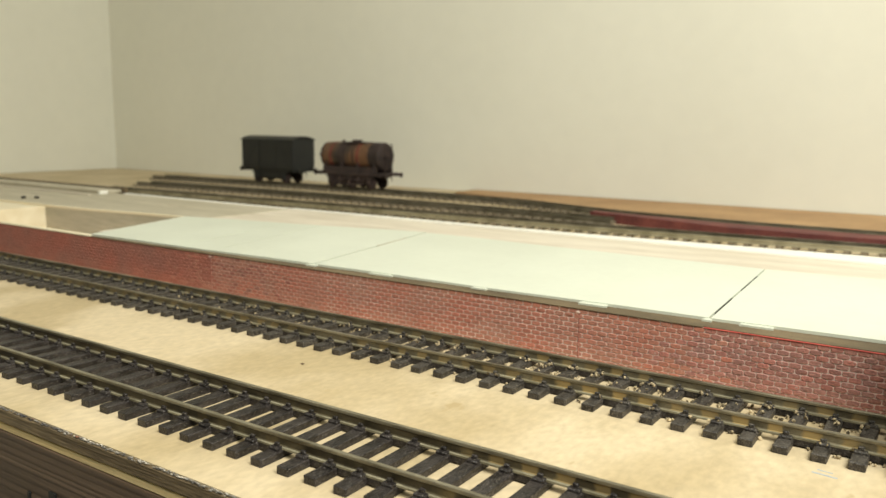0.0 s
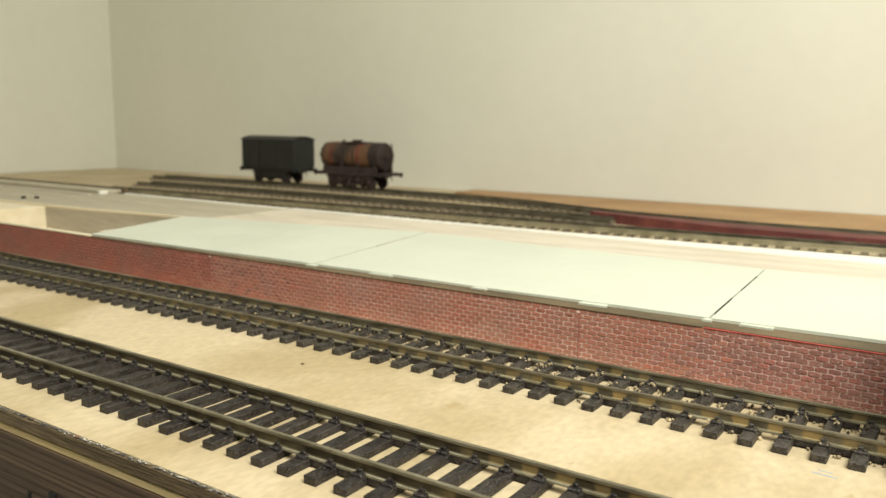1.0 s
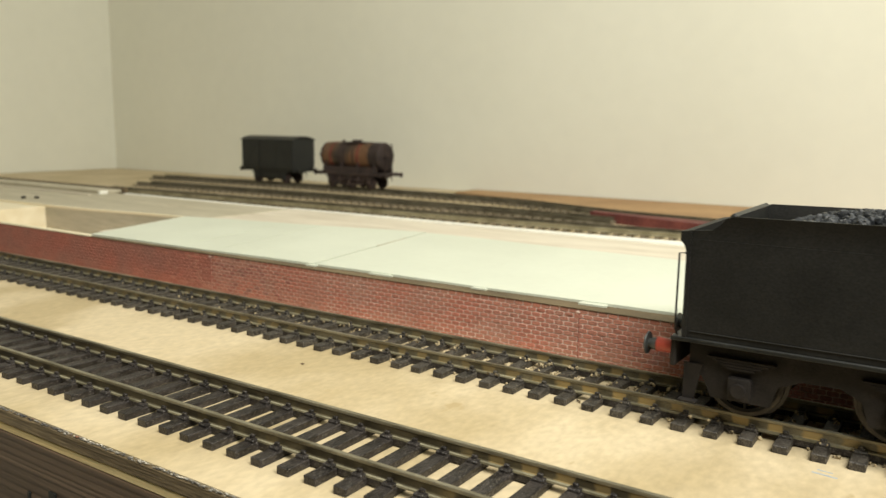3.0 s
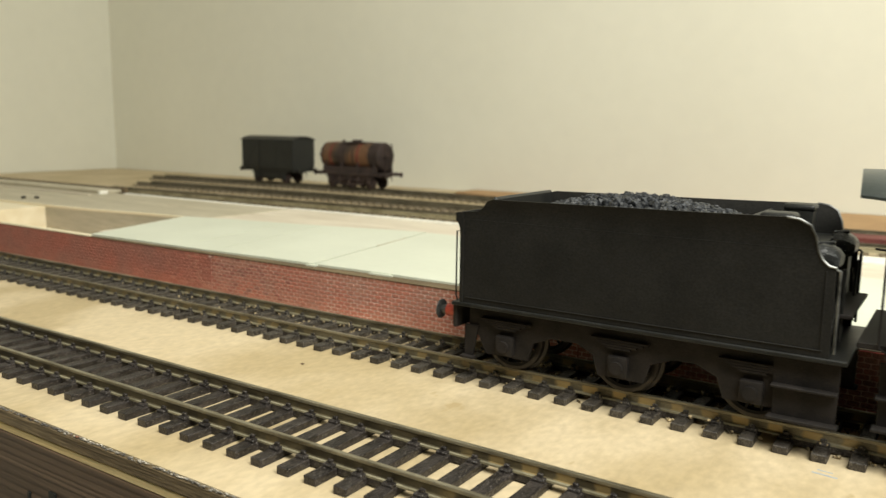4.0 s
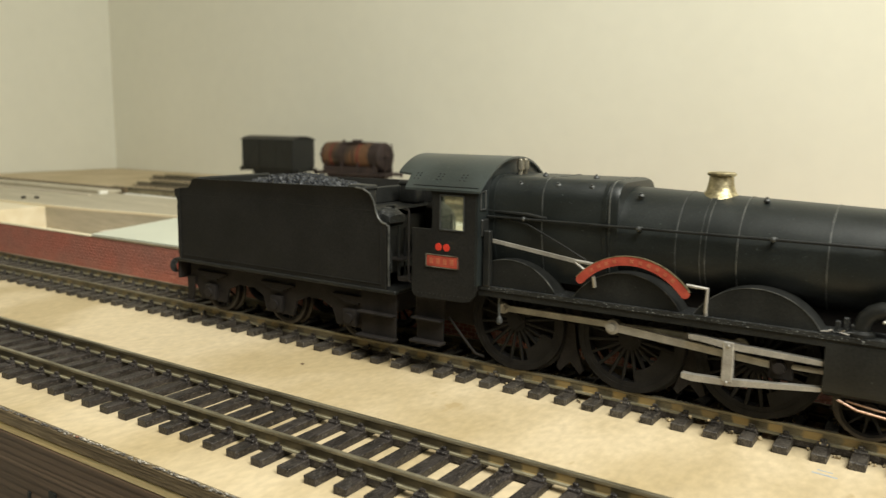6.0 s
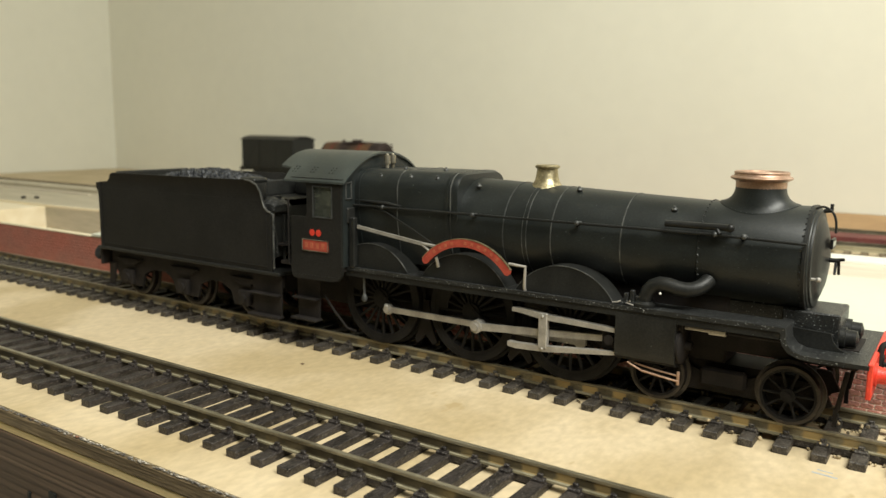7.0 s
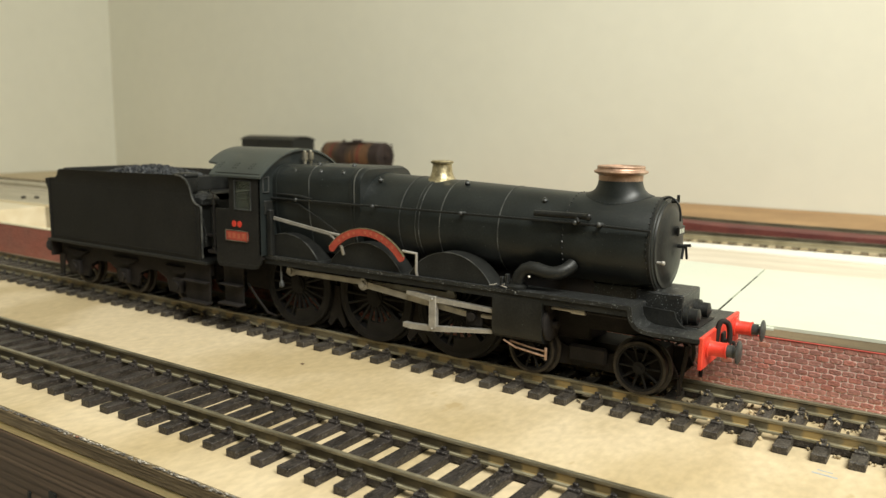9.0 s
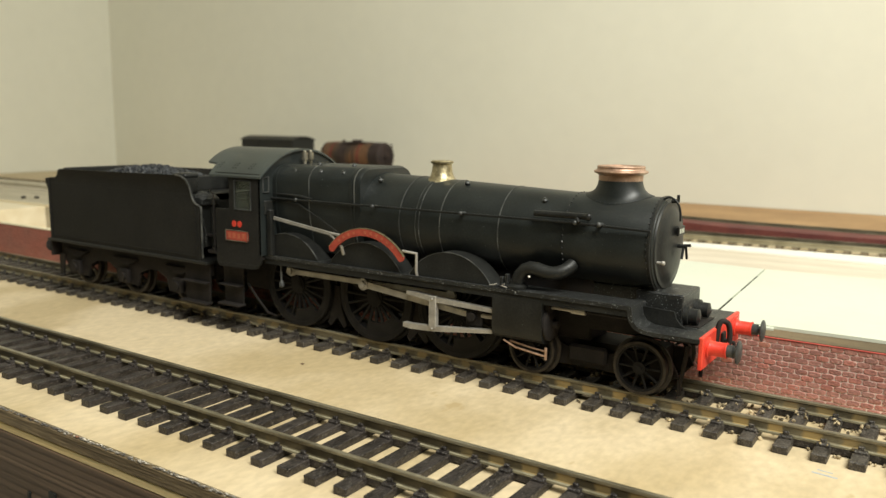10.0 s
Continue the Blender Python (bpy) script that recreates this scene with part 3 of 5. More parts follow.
def card_sheet(front, back, z, label, lines=()):
    """A card sheet between two edges of (x, y), front left to right, then the back, with scored lines."""
    bm = bmesh.new()
    n = 24
    secs = []
    rng = random.Random(int(front[0][0]))
    for i in range(n + 1):
        u = i / n
        fx = front[0][0] + (front[1][0] - front[0][0]) * u
        fy = front[0][1] + (front[1][1] - front[0][1]) * u + rng.uniform(-.15, .15)
        bx = back[0][0] + (back[1][0] - back[0][0]) * u
        by = back[0][1] + (back[1][1] - back[0][1]) * u + rng.uniform(-.25, .25)
        lift = 0.08 * math.sin(u * 9)
        secs.append([(fx, fy, z), (bx, by, z), (bx, by, z + 0.75 + lift), (fx, fy, z + 0.75 + lift)])
    loft(bm, secs)
    t = thing("card_sheet", (0, 0, 0), label, "card", "platform top sheets")
    part("sheet", bm, M_CARD, t)
    for u in lines:
        bm = bmesh.new()
        f = Vector((front[0][0] + (front[1][0] - front[0][0]) * u, front[0][1] + (front[1][1] - front[0][1]) * u + 1, z + 0.76))
        b = Vector((back[0][0] + (back[1][0] - back[0][0]) * u, back[0][1] + (back[1][1] - back[0][1]) * u - 2, z + 0.76))
        rod(bm, f, b, 0.05, seg=4)
        part("scored_line", bm, M_CARD, t)
    return t


card_sheet([(-326, 205.2), (-195.6, 208.9)], [(-350, 275), (-212.5, 304)], DECK_Z + 0.41, "pale cream card sheet covering the far platform end", (0.15, 0.3, 0.45, 0.6, 0.72, 0.84))
card_sheet([(-194.6, 208.9), (-55.7, 211.3)], [(-211.3, 303), (-60.1, 299)], DECK_Z + 0.41, "pale cream card sheet with a ragged front edge")
card_sheet([(-55.0, 211.4), (128, 218.2)], [(-59.6, 299), (128, 316)], DECK_Z + 0.41, "pale cream card sheet lying beside a narrow gap", (0.09, 0.19))
for px, py, w in ((-164.3, 209.0, 9.5), (-125.6, 209.4, 5.5), (-87.6, 209.3, 8.6), (-43.2, 211.0, 8.5), (-195.2, 208.0, 4.4), (-55.6, 210.4, 2.6)):
    bm = bmesh.new()
    prism(bm, [(px - w / 2, py - 1.0), (px + w / 2, py - 0.9), (px + w / 2 - 0.5, py + 1.6), (px - w / 2 + 0.4, py + 1.5)], DECK_Z + 0.42, DECK_Z + 0.95, "xy")
    solo("card_scrap", bm, M_CARD, "small pale card scrap lying on the platform", "card scrap", "card scraps")
# Two added dark strips stand in for shade down in the sheet gap.
bm = bmesh.new()
prism(bm, [(-56.0, 219), (-55.55, 219), (-57.1, 242), (-57.5, 242)], DECK_Z + 0.41, DECK_Z + 1.0, "xy")
prism(bm, [(-58.0, 256), (-57.7, 256), (-59.2, 284), (-59.5, 284)], DECK_Z + 0.41, DECK_Z + 1.0, "xy")
solo("gap_shade", bm, M_FRAME, "dark strip standing in for the shaded gap between sheets", "strip")
# Likewise an added strip for the shaded slit at the other joint.
bm = bmesh.new()
prism(bm, [(-204.1, 256.2), (-203.2, 256.2), (-207.9, 282.7), (-208.7, 282.7)], DECK_Z + 0.41, DECK_Z + 1.2, "xy")
solo("gap_shade", bm, M_PLANK, "greyish strip standing in for the shaded slit between sheets", "strip")
for x, y in ((-517.8, 279.7), (-511.7, 285.0)):
    bm = bmesh.new()
    lathe(bm, [(1.5, 0.2), (1.5, 0.9), (1.2, 1.5), (0.6, 1.8), (0.1, 1.85)], (x, y, DECK_Z), 14)
    solo("screw_head", bm, M_FRAME, "small dark screw head in the plywood plank", "screw", "plank screws")


# ---- ground cover behind the platform ----
bm = bmesh.new()
prism(bm, [(-420, 650), (-317, 622), (-229, 590), (-133, 575), (-42, 573), (200, 573), (900, 573), (900, 695.5), (-420, 686.6)], 0.01, 2.0, "xy")
solo("hardboard_panel", bm, M_CORK, "orange-brown hardboard panel lying against the wall", "panel")
bm = bmesh.new()
prism(bm, [(-226, 535), (-127, 518), (-41.5, 515), (300, 545), (300, 520), (-40, 494.5), (-125.5, 497.0), (-226, 527)], 0.01, 6.6, "xy")
solo("red_wall_strip", bm, M_REDBED, "dark red painted strip of low model walling", "wall strip")


def ballast():
    bm = bmesh.new()
    rng = random.Random(8)
    for i in range(560):
        x = rng.triangular(-300, 60, -60)
        k = rng.random()
        y = 183.3 + (rng.uniform(-7.5, 7.6) if k < 0.75 else rng.choice((-1, 1)) * rng.uniform(9.8, 11.6))
        if k < 0.75 and rng.random() < 0.65:
            y = 183.3 + rng.uniform(3.0, 7.4)
        u = ((x + 12.336 + 1.5) / PITCH_MM) % 1
        z = 0.35 if 0.24 < u < 0.76 else 2.35
        r = rng.uniform(0.25, 0.62)
        bmesh.ops.create_icosphere(bm, subdivisions=1, radius=r, matrix=Matrix.Translation((x, y, z + r * 0.2)) @ Euler((rng.random() * 6, rng.random() * 6, 0)).to_matrix().to_4x4() @ Matrix.Diagonal((1, rng.uniform(.6, 1), rng.uniform(.5, .9), 1)))
    solo("ballast", bm, M_BALLAST, "loose pale and ochre ballast crumbs between the sleepers", "ballast", kind="stuff")


ballast()
bm = bmesh.new()
ball(bm, (0, 0, 0.15), 0.48, 8, 6, 1.2, 1, 0.5)
solo("dirt_speck", bm, M_SPECK, "small brown speck on the bare plywood", "speck", at=(-150.3, 155.7, 0))


bm = bmesh.new()
prism(bm, [(-21.2, 162.2), (-16.6, 161.6), (-16.5, 162.1), (-21.1, 162.7)], 0.0, 0.05, "xy")
prism(bm, [(-20.4, 164.0), (-17.6, 163.7), (-17.6, 164.0), (-20.4, 164.4)], 0.0, 0.05, "xy")
solo("pencil_mark", bm, M_BLUE, "faint blue pencil mark on the bare plywood", "mark")


# ---- wheels ----
def spoked_wheel(name, parent, at, r, spokes, y0, depth, hub, tyre_mat, label="", crank=None, weight=0):
    """A wheel that turns about its own centre; y0 is the outer face."""
    bm = bmesh.new()
    lathe(bm, [(r * 0.88, y0 + 0.15), (r * 0.885, y0), (r * 0.985, y0), (r, y0 + 0.15), (r, y0 + depth - 0.7), (r + 0.75, y0 + depth - 0.45), (r + 0.75, y0 + depth), (r * 0.88, y0 + depth), (r * 0.88, y0 + 0.15)], (0, 0, 0), 48, "y", False)
    w = part(name, bm, tyre_mat, parent, label, at)
    bm = bmesh.new()
    strip = [(r * 0.80, y0 + 0.2), (r * 0.882, y0 + 0.1), (r * 0.882, y0 + depth - 0.2), (r * 0.80, y0 + depth - 0.2), (r * 0.80, y0 + 0.2)]
    lathe(bm, strip, (0, 0, 0), 48, "y", False)
    rod(bm, (0, y0 - 0.3, 0), (0, y0 + depth, 0), hub, seg=24)
    rod(bm, (0, y0 - 0.7, 0), (0, y0, 0), hub * 0.5, seg=16)
    if weight:
        strip_arc(bm, (0, 0), r * 0.58, r * 0.83, 180 - weight, 180 + weight, y0 + 0.25, y0 + 1.2, 10)
    if crank:
        prism(bm, [(-1.6, -2.0), (crank + 0.4, -1.3), (crank + 1.3, 0), (crank + 0.4, 1.3), (-1.6, 2.0)], y0 - 0.6, y0 + 0.2)
    part("wheel_centre", bm, M_WHEEL, w, "black wheel rim and hub")
    bm = bmesh.new()
    rod(bm, (hub * 0.8, y0 + 0.7, 0), (r * 0.83, y0 + 0.7, 0), 0.36 * r / 13 + 0.18, 0.24 * r / 13 + 0.16, 8)
    me = finish("spoke", bm, M_WHEEL)
    for i in range(spokes):
        ob = new("spoke", me)
        ob.parent = w
        ob.matrix_local = Matrix.Rotation(2 * math.pi * i / spokes, 4, "Y")
    bm = bmesh.new()
    rod(bm, (0, y0 + depth, 0), (0, -(y0 + depth) if y0 < 0 else -y0 - depth, 0), 1.0, seg=10)
    if y0 < 0:
        part("axle", bm, M_FRAME, w)
    else:
        bm.free()
    return w


# ---- the locomotive: origin on the rail top at the front bogie axle, x forward ----
THROW = 4.35
DRIVERS = (-50.0, -78.0, -107.8)


def buffer(parent, x0, x1, y, z, red, label):
    s = 1 if x1 > x0 else -1
    bm = bmesh.new()
    L = abs(x1 - x0)
    lathe(bm, [(2.3, 0), (2.3, s * 0.5), (1.8, s * 0.6), (1.62, s * 1.2), (1.62, s * (L - 3.1)), (1.75, s * (L - 3.0)), (1.75, s * (L - 2.7))], (x0, y, z), 24, "x")
    b = part("buffer", bm, red, parent, label)
    bm = bmesh.new()
    lathe(bm, [(1.35, s * (L - 2.9)), (1.35, s * (L - 1.5)), (1.0, s * (L - 1.4)), (1.0, s * (L - 0.7)), (2.5, s * (L - 0.6)), (2.6, s * (L - 0.35)), (2.2, s * (L - 0.1)), (0.6, s * L)], (x0, y, z), 28, "x")
    part("buffer_head", bm, M_KNOB, b, "dark metal buffer head")


def lozenge(n, w, top, bottom, corner):
    """Belpaire outline: flat top with rounded shoulders, sides that draw in towards the bottom."""
    pts = []
    for i in range(n):
        a = math.pi / 2 * i / (n - 1)
        pts.append((w - corner + corner * math.cos(a), top - corner + corner * math.sin(a)))
    for i in range(n):
        a = math.pi / 2 + math.pi / 2 * i / (n - 1)
        pts.append((-w + corner + corner * math.cos(a), top - corner + corner * math.sin(a)))
    pts += [(-w, 36), (-w * 0.93, 31), (-w * 0.80, bottom), (w * 0.80, bottom), (w * 0.93, 31), (w, 36)]
    return pts


def locomotive():
    t = thing("steam_locomotive", (-60.529, 183.31, 4.586), "black tender locomotive with copper-capped chimney and red bufferbeam", "locomotive")
    P = lambda name, bm, m, label="": part(name, bm, m, t, label)
    # smokebox, boiler, firebox
    bm = bmesh.new()
    lathe(bm, [(10.9, -20.6), (11.15, -20.4), (11.15, 1.2), (11.0, 1.7), (10.4, 1.9)], (0, 0, 34.25), 56, "x")
    sb = P("smokebox", bm, M_GREEN, "dull black riveted smokebox")
    bm = bmesh.new()
    lathe(bm, [(10.5, 1.85), (10.3, 2.25), (9.6, 2.3), (8.9, 2.35), (8.2, 2.9), (6.0, 3.6), (3.0, 4.1), (0.5, 4.25)], (0, 0, 34.25), 48, "x")
    door = part("smokebox_door", bm, M_BLACK, sb, "domed black smokebox door")
    bm = bmesh.new()
    lathe(bm, [(11.0, 0.6), (11.5, 0.7), (11.5, 1.3), (11.0, 1.5)], (0, 0, 34.25), 56, "x", False)
    part("front_ring", bm, M_BLACK, sb)
    for xx in (-20.2, 0.4):
        bm = bmesh.new()
        for i in range(46):
            a = 2 * math.pi * i / 46
            ball(bm, (xx, 11.15 * math.cos(a), 34.25 + 11.15 * math.sin(a)), 0.27, 6, 4)
        part("rivet_row", bm, M_PLATE, sb)
    bm = bmesh.new()
    rod(bm, (4.0, 0, 34.25), (6.2, 0, 34.25), 0.5)
    rod(bm, (5.6, 0, 34.25), (5.6, -1.1, 31.4), 0.3)
    rod(bm, (6.1, 0, 34.25), (6.1, 1.2, 31.2), 0.3)
    rod(bm, (4.2, 0, 34.25), (7.2, 0, 34.6), 0.35)
    part("door_dart", bm, M_BLACK, sb)
    bm = bmesh.new()
    box(bm, 4.4, 5.0, -2.2, 2.2, 36.8, 38.9, 0.1)
    part("number_board", bm, M_BLACK, sb)
    bm = bmesh.new()
    for i in range(3):
        box(bm, 5.0, 5.08, -1.6 + i * 1.2, -1.05 + i * 1.2, 37.35, 38.35)
    part("number_bars", bm, M_CARD, sb)
    bm = bmesh.new()
    pipe(bm, curved([(1.4, -3.4, 45.2), (2.6, -3.4, 45.7), (3.9, -3.4, 45.3), (4.9, -3.4, 44.2), (5.4, -3.4, 42.6), (5.5, -3.4, 40.4)], 3), 0.26)
    part("front_handrail", bm, M_BLACK, sb)
    bm = bmesh.new()
    rod(bm, (2.6, -1.2, 44.6), (4.3, -1.2, 44.9), 0.45)
    rod(bm, (4.1, -1.2, 44.5), (4.1, -1.2, 46.2), 0.35)
    part("lamp_bracket", bm, M_BLACK, sb)
    bm = bmesh.new()
    rod(bm, (1.2, -8.4, 31.2), (3.6, -8.6, 31.2), 0.35)
    ball(bm, (3.7, -8.6, 31.2), 0.55)
    part("door_knob", bm, M_STEEL, sb)
    bm = bmesh.new()
    secs = []
    for x in (-20.4, -35, -50, -65, -83):
        u = (-20.4 - x) / 62.6
        r = 11.0 + 1.35 * u
        zc = 34.35 + 1.0 * u
        secs.append([(x, r * math.cos(2 * math.pi * i / 56), zc + r * math.sin(2 * math.pi * i / 56)) for i in range(56)])
    loft(bm, secs)
    boiler = P("boiler", bm, M_GREEN, "tapered dark green-black boiler barrel")
    for x, m in ((-37.8, M_GREYEDGE), (-55.2, M_GREYEDGE), (-62.3, M_BEAD), (-68.2, M_KNOB)):
        u = (-20.4 - x) / 62.6
        r, zc = 11.0 + 1.35 * u, 34.35 + 1.0 * u
        bm = bmesh.new()
        w = 0.55 if x == -62.3 else 0.13
        lathe(bm, [(r - 0.2, x - w), (r + 0.12, x - w), (r + 0.12, x + w), (r - 0.2, x + w)], (0, 0, zc), 56, "x", False)
        part("boiler_band", bm, m if w < 0.3 else M_GREEN, boiler, "thin lining band")
        if w > 0.5:
            bm = bmesh.new()
            for k in (-w, w):
                lathe(bm, [(r - 0.2, x + k - 0.07), (r + 0.17, x + k - 0.07), (r + 0.17, x + k + 0.07), (r - 0.2, x + k + 0.07)], (0, 0, zc), 56, "x", False)
            part("band_edges", bm, M_GREYEDGE, boiler)
    bm = bmesh.new()
    a, b = lozenge(8, 12.6, 49.3, 24, 5.0), lozenge(8, 13.0, 49.1, 24, 5.0)
    c = [(y * 0.975, 36 + (z - 36) * 0.965) for y, z in a]
    loft(bm, [[(-81.5, y, z) for y, z in c], [(-82.6, y, z) for y, z in a], [(-115, y, z) for y, z in b]])
    fire = P("firebox", bm, M_GREEN, "square-shouldered dark firebox")
    for x, w, m in ((-83.4, 0.14, M_GREYEDGE), (-84.6, 0.5, M_GREEN), (-100.3, 0.13, M_GREYEDGE), (-113.6, 0.3, M_GREEN)):
        bm = bmesh.new()
        o = [(y * 1.008, 36 + (z - 36) * 1.008) for y, z in lozenge(8, 12.65 + (-82.6 - x) / 80, 49.25, 24, 5.0)]
        loft(bm, [[(x - w, y, z) for y, z in o], [(x + w, y, z) for y, z in o]], True)
        part("firebox_band", bm, m, fire)
    for x, y, z in ((-88.5, -11.0, 47.6), (-97, -11.0, 47.6), (-107, -11.1, 47.4), (-90.5, -4, 49.4), (-104, -4, 49.3), (-78, -7.5, 46.0), (-51.5, -4.0, 46.3), (-27.0, -7.0, 43.4)):
        bm = bmesh.new()
        ball(bm, (x, y, z), 0.75, 10, 6, 1, 1, 0.8)
        rod(bm, (x, y, z), (x, y * 1.04, z + 0.8), 0.3)
        part("washout_plug", bm, M_KNOB, fire)
    # chimney and safety valve
    bm = bmesh.new()
    secs = []
    for r, h, w in ((8.4, 0.0, 1.0), (8.4, 0.55, 1.0), (8.1, 0.7, 0.99), (7.4, 0.85, 0.88), (6.6, 1.25, 0.62), (6.0, 1.8, 0.35), (5.6, 2.5, 0.14), (5.35, 3.2, 0.03), (5.25, 4.0, 0.0)):
        ring = []
        for i in range(48):
            a = 2 * math.pi * i / 48
            y = r * math.sin(a) * (1 - 0.24 * w)
            sag = 45.35 - (34.25 + math.sqrt(11.15 ** 2 - y * y))
            ring.append((-10.5 + r * math.cos(a), y, 44.9 + h - w * sag - (0.25 if h == 0 else 0)))
        secs.append(ring)
    loft(bm, secs)
    ch = P("chimney", bm, M_GREEN, "black flared chimney base")
    bm = bmesh.new()
    for i in range(40):
        a = 2 * math.pi * i / 40
        y = 6.2 * math.sin(a)
        ball(bm, (-10.5 + 8.15 * math.cos(a), y, 45.4 - (45.35 - (34.25 + math.sqrt(11.15 ** 2 - y * y)))), 0.18, 5, 4)
    part("flange_rivets", bm, M_KNOB, ch)
    bm = bmesh.new()
    lathe(bm, [(5.25, 3.9), (5.3, 5.5), (5.7, 5.75), (6.35, 6.05), (6.5, 6.35), (6.3, 6.6), (5.8, 6.75), (5.65, 7.1), (5.75, 7.5), (5.5, 7.75), (4.9, 7.7), (4.5, 7.3), (4.4, 4.4)], (-10.5, 0, 44.6), 40, "z", False)
    part("chimney_cap", bm, M_COPPER, ch, "polished copper chimney cap")
    bm = bmesh.new()
    lathe(bm, [(4.4, 5.0), (0.1, 5.0)], (-10.5, 0, 44.6), 24, "z", False)
    part("chimney_flue", bm, M_FRAME, ch)
    bm = bmesh.new()
    lathe(bm, [(5.1, -1.9), (4.8, -0.6), (4.3, 0.0), (3.6, 0.7), (3.15, 1.5), (2.9, 2.5), (2.75, 3.4), (2.65, 4.1), (2.65, 4.5), (3.1, 4.8), (3.2, 5.2), (2.8, 5.5), (2.2, 5.4), (0.1, 5.3)], (-62.3, 0, 46.3), 32, "z", False)
    P("safety_valve_cover", bm, M_BRASS, "polished brass safety valve cover")
    bm = bmesh.new()
    for y in (-1.4, 1.2):
        rod(bm, (-112.6, y, 48.6), (-112.6, y, 50.4), 0.55)
        rod(bm, (-112.6, y, 50.4), (-112.6, y, 52.6), 0.95)
        ball(bm, (-112.6, y, 52.7), 0.6)
    P("whistle", bm, M_BEAD, "small tarnished brass whistles")
    # running plate
    bm = bmesh.new()
    for s in (-1, 1):
        prism(bm, [(-116, 21.0), (-2.6, 21.0), (-2.6, 22.0), (-116, 22.0)], s * 16.0, s * 8.5)
    plate = P("running_plate", bm, M_PLATE, "dusty black running plate with rivets")
    for s in (-1, 1):
        bm = bmesh.new()
        prism(bm, [(-116, 19.4), (-1.4, 19.4), (-1.4, 21.6), (-116, 21.6)], s * 15.7, s * 15.2)
        part("valance", bm, M_BLACK, plate)
    bm = bmesh.new()
    curve = [(-2.6, 22.0), (-0.6, 21.9), (-0.4, 20.6), (-0.1, 18.9), (0.9, 17.6), (2.6, 16.95), (5, 16.8), (14.9, 16.8), (14.9, 15.9), (4.6, 15.9), (2.2, 16.1), (0.2, 16.9), (-1.0, 18.4), (-1.4, 20.3), (-1.5, 21.0), (-2.6, 21.0)]
    prism(bm, curve, -15.9, 15.9)
    drop = P("front_platform", bm, M_PLATE, "dusty black front platform")
    bm = bmesh.new()
    for i in range(46):
        for y in (-15.3, -9.6):
            ball(bm, (-114 + i * 2.42, y, 22.0), 0.16, 5, 4)
    for i in range(7):
        for y in (-15.3, -12, -8):
            ball(bm, (4 + i * 1.6, y, 16.8), 0.16, 5, 4)
    part("rivets", bm, M_GREYEDGE, plate)
    bm = bmesh.new()
    box(bm, -3, 8.2, -6.6, 6.6, 16.5, 24.0, 0.3)
    box(bm, -20, 2, -5.4, 5.4, 21, 24.4, 0.3)
    part("steam_chest", bm, M_PLATE, drop)
    bm = bmesh.new()
    prism(bm, [(-1.0, 16.7), (10.6, 16.7), (9.6, 16.95), (8.4, 17.6), (7.4, 18.8), (6.9, 20.4), (-1.0, 20.8)], -8.6, -7.9)
    part("frame_plate", bm, M_BLACK, drop)
    for y in (-4.2, 4.2):
        bm = bmesh.new()
        lathe(bm, [(2.3, 7.9), (2.3, 9.2), (1.8, 9.3), (1.75, 11.2), (1.2, 11.4), (0.7, 11.6)], (0, y, 19.0), 24, "x")
        part("valve_cover", bm, M_BLACK, drop)
    # bufferbeam
    bm = bmesh.new()
    box(bm, 14.6, 15.6, -15.6, 15.6, 10.0, 17.2, 0.2)
    beam = P("bufferbeam", bm, M_RED, "bright red bufferbeam")
    for s in (-1, 1):
        buffer(beam, 15.5, 22.4, s * 11.4, 14.2, M_RED, "red buffer housing")
    bm = bmesh.new()
    box(bm, 15.5, 16.2, -1.4, 1.4, 12.4, 15.4, 0.2)
    rod(bm, (16, 0, 13.6), (18.4, 0, 13.2), 0.45)
    pipe(bm, [(18.3, 0, 13.3), (18.6, 0, 11.4), (18.2, 0, 9.6)], 0.4)
    part("coupling_hook", bm, M_FRAME, beam)
    bm = bmesh.new()
    pipe(bm, curved([(15.4, -4.6, 13), (15.7, -4.6, 16.6), (16.0, -4.4, 18.3), (16.7, -3.9, 18.8), (17.5, -3.2, 18.2), (17.9, -2.8, 16.4), (17.9, -2.8, 14.0), (17.3, -3.0, 12.0)]), 0.62, 12)
    part("vacuum_hose", bm, M_FRAME, beam, "black vacuum hose")
    bm = bmesh.new()
    for s in (-1, 1):
        rod(bm, (10.6, s * 8.6, 13), (9.2, s * 8.6, 4.6), 0.5)
        box(bm, 8.6, 9.4, s * 8.6 - 0.5, s * 8.6 + 0.5, 1.2, 5.0)
    part("guard_iron", bm, M_FRAME, beam)
    # main frames
    bm = bmesh.new()
    for s in (-1, 1):
        prism(bm, [(-134, 9), (-118, 8.5), (-40, 8.5), (-34, 13), (12, 13), (14.6, 15.9), (14.6, 16), (-134, 21)], s * 6.8, s * 6.0)
    box(bm, -120, -14, -6, 6, 9.5, 26, 0.5)
    box(bm, -14, 12, -6, 6, 14, 17)
    P("main_frame", bm, M_FRAME, "dark main frames")
    bm = bmesh.new()
    for s in (-1, 1):
        prism(bm, [(-36, 4.0), (-32, 3.0), (5, 3.0), (8, 4.5), (6, 8.6), (-4, 9.2), (-10, 6.8), (-18, 6.8), (-24, 9.2), (-33, 8.6)], s * 6.4, s * 5.4)
        box(bm, -19, -9, s * 6.4, s * 8.2, 4.5, 8.8, 0.6)
    box(bm, -30, 3, -5.4, 5.4, 5.0, 9.5)
    P("bogie_frame", bm, M_FRAME, "dark bogie frame")
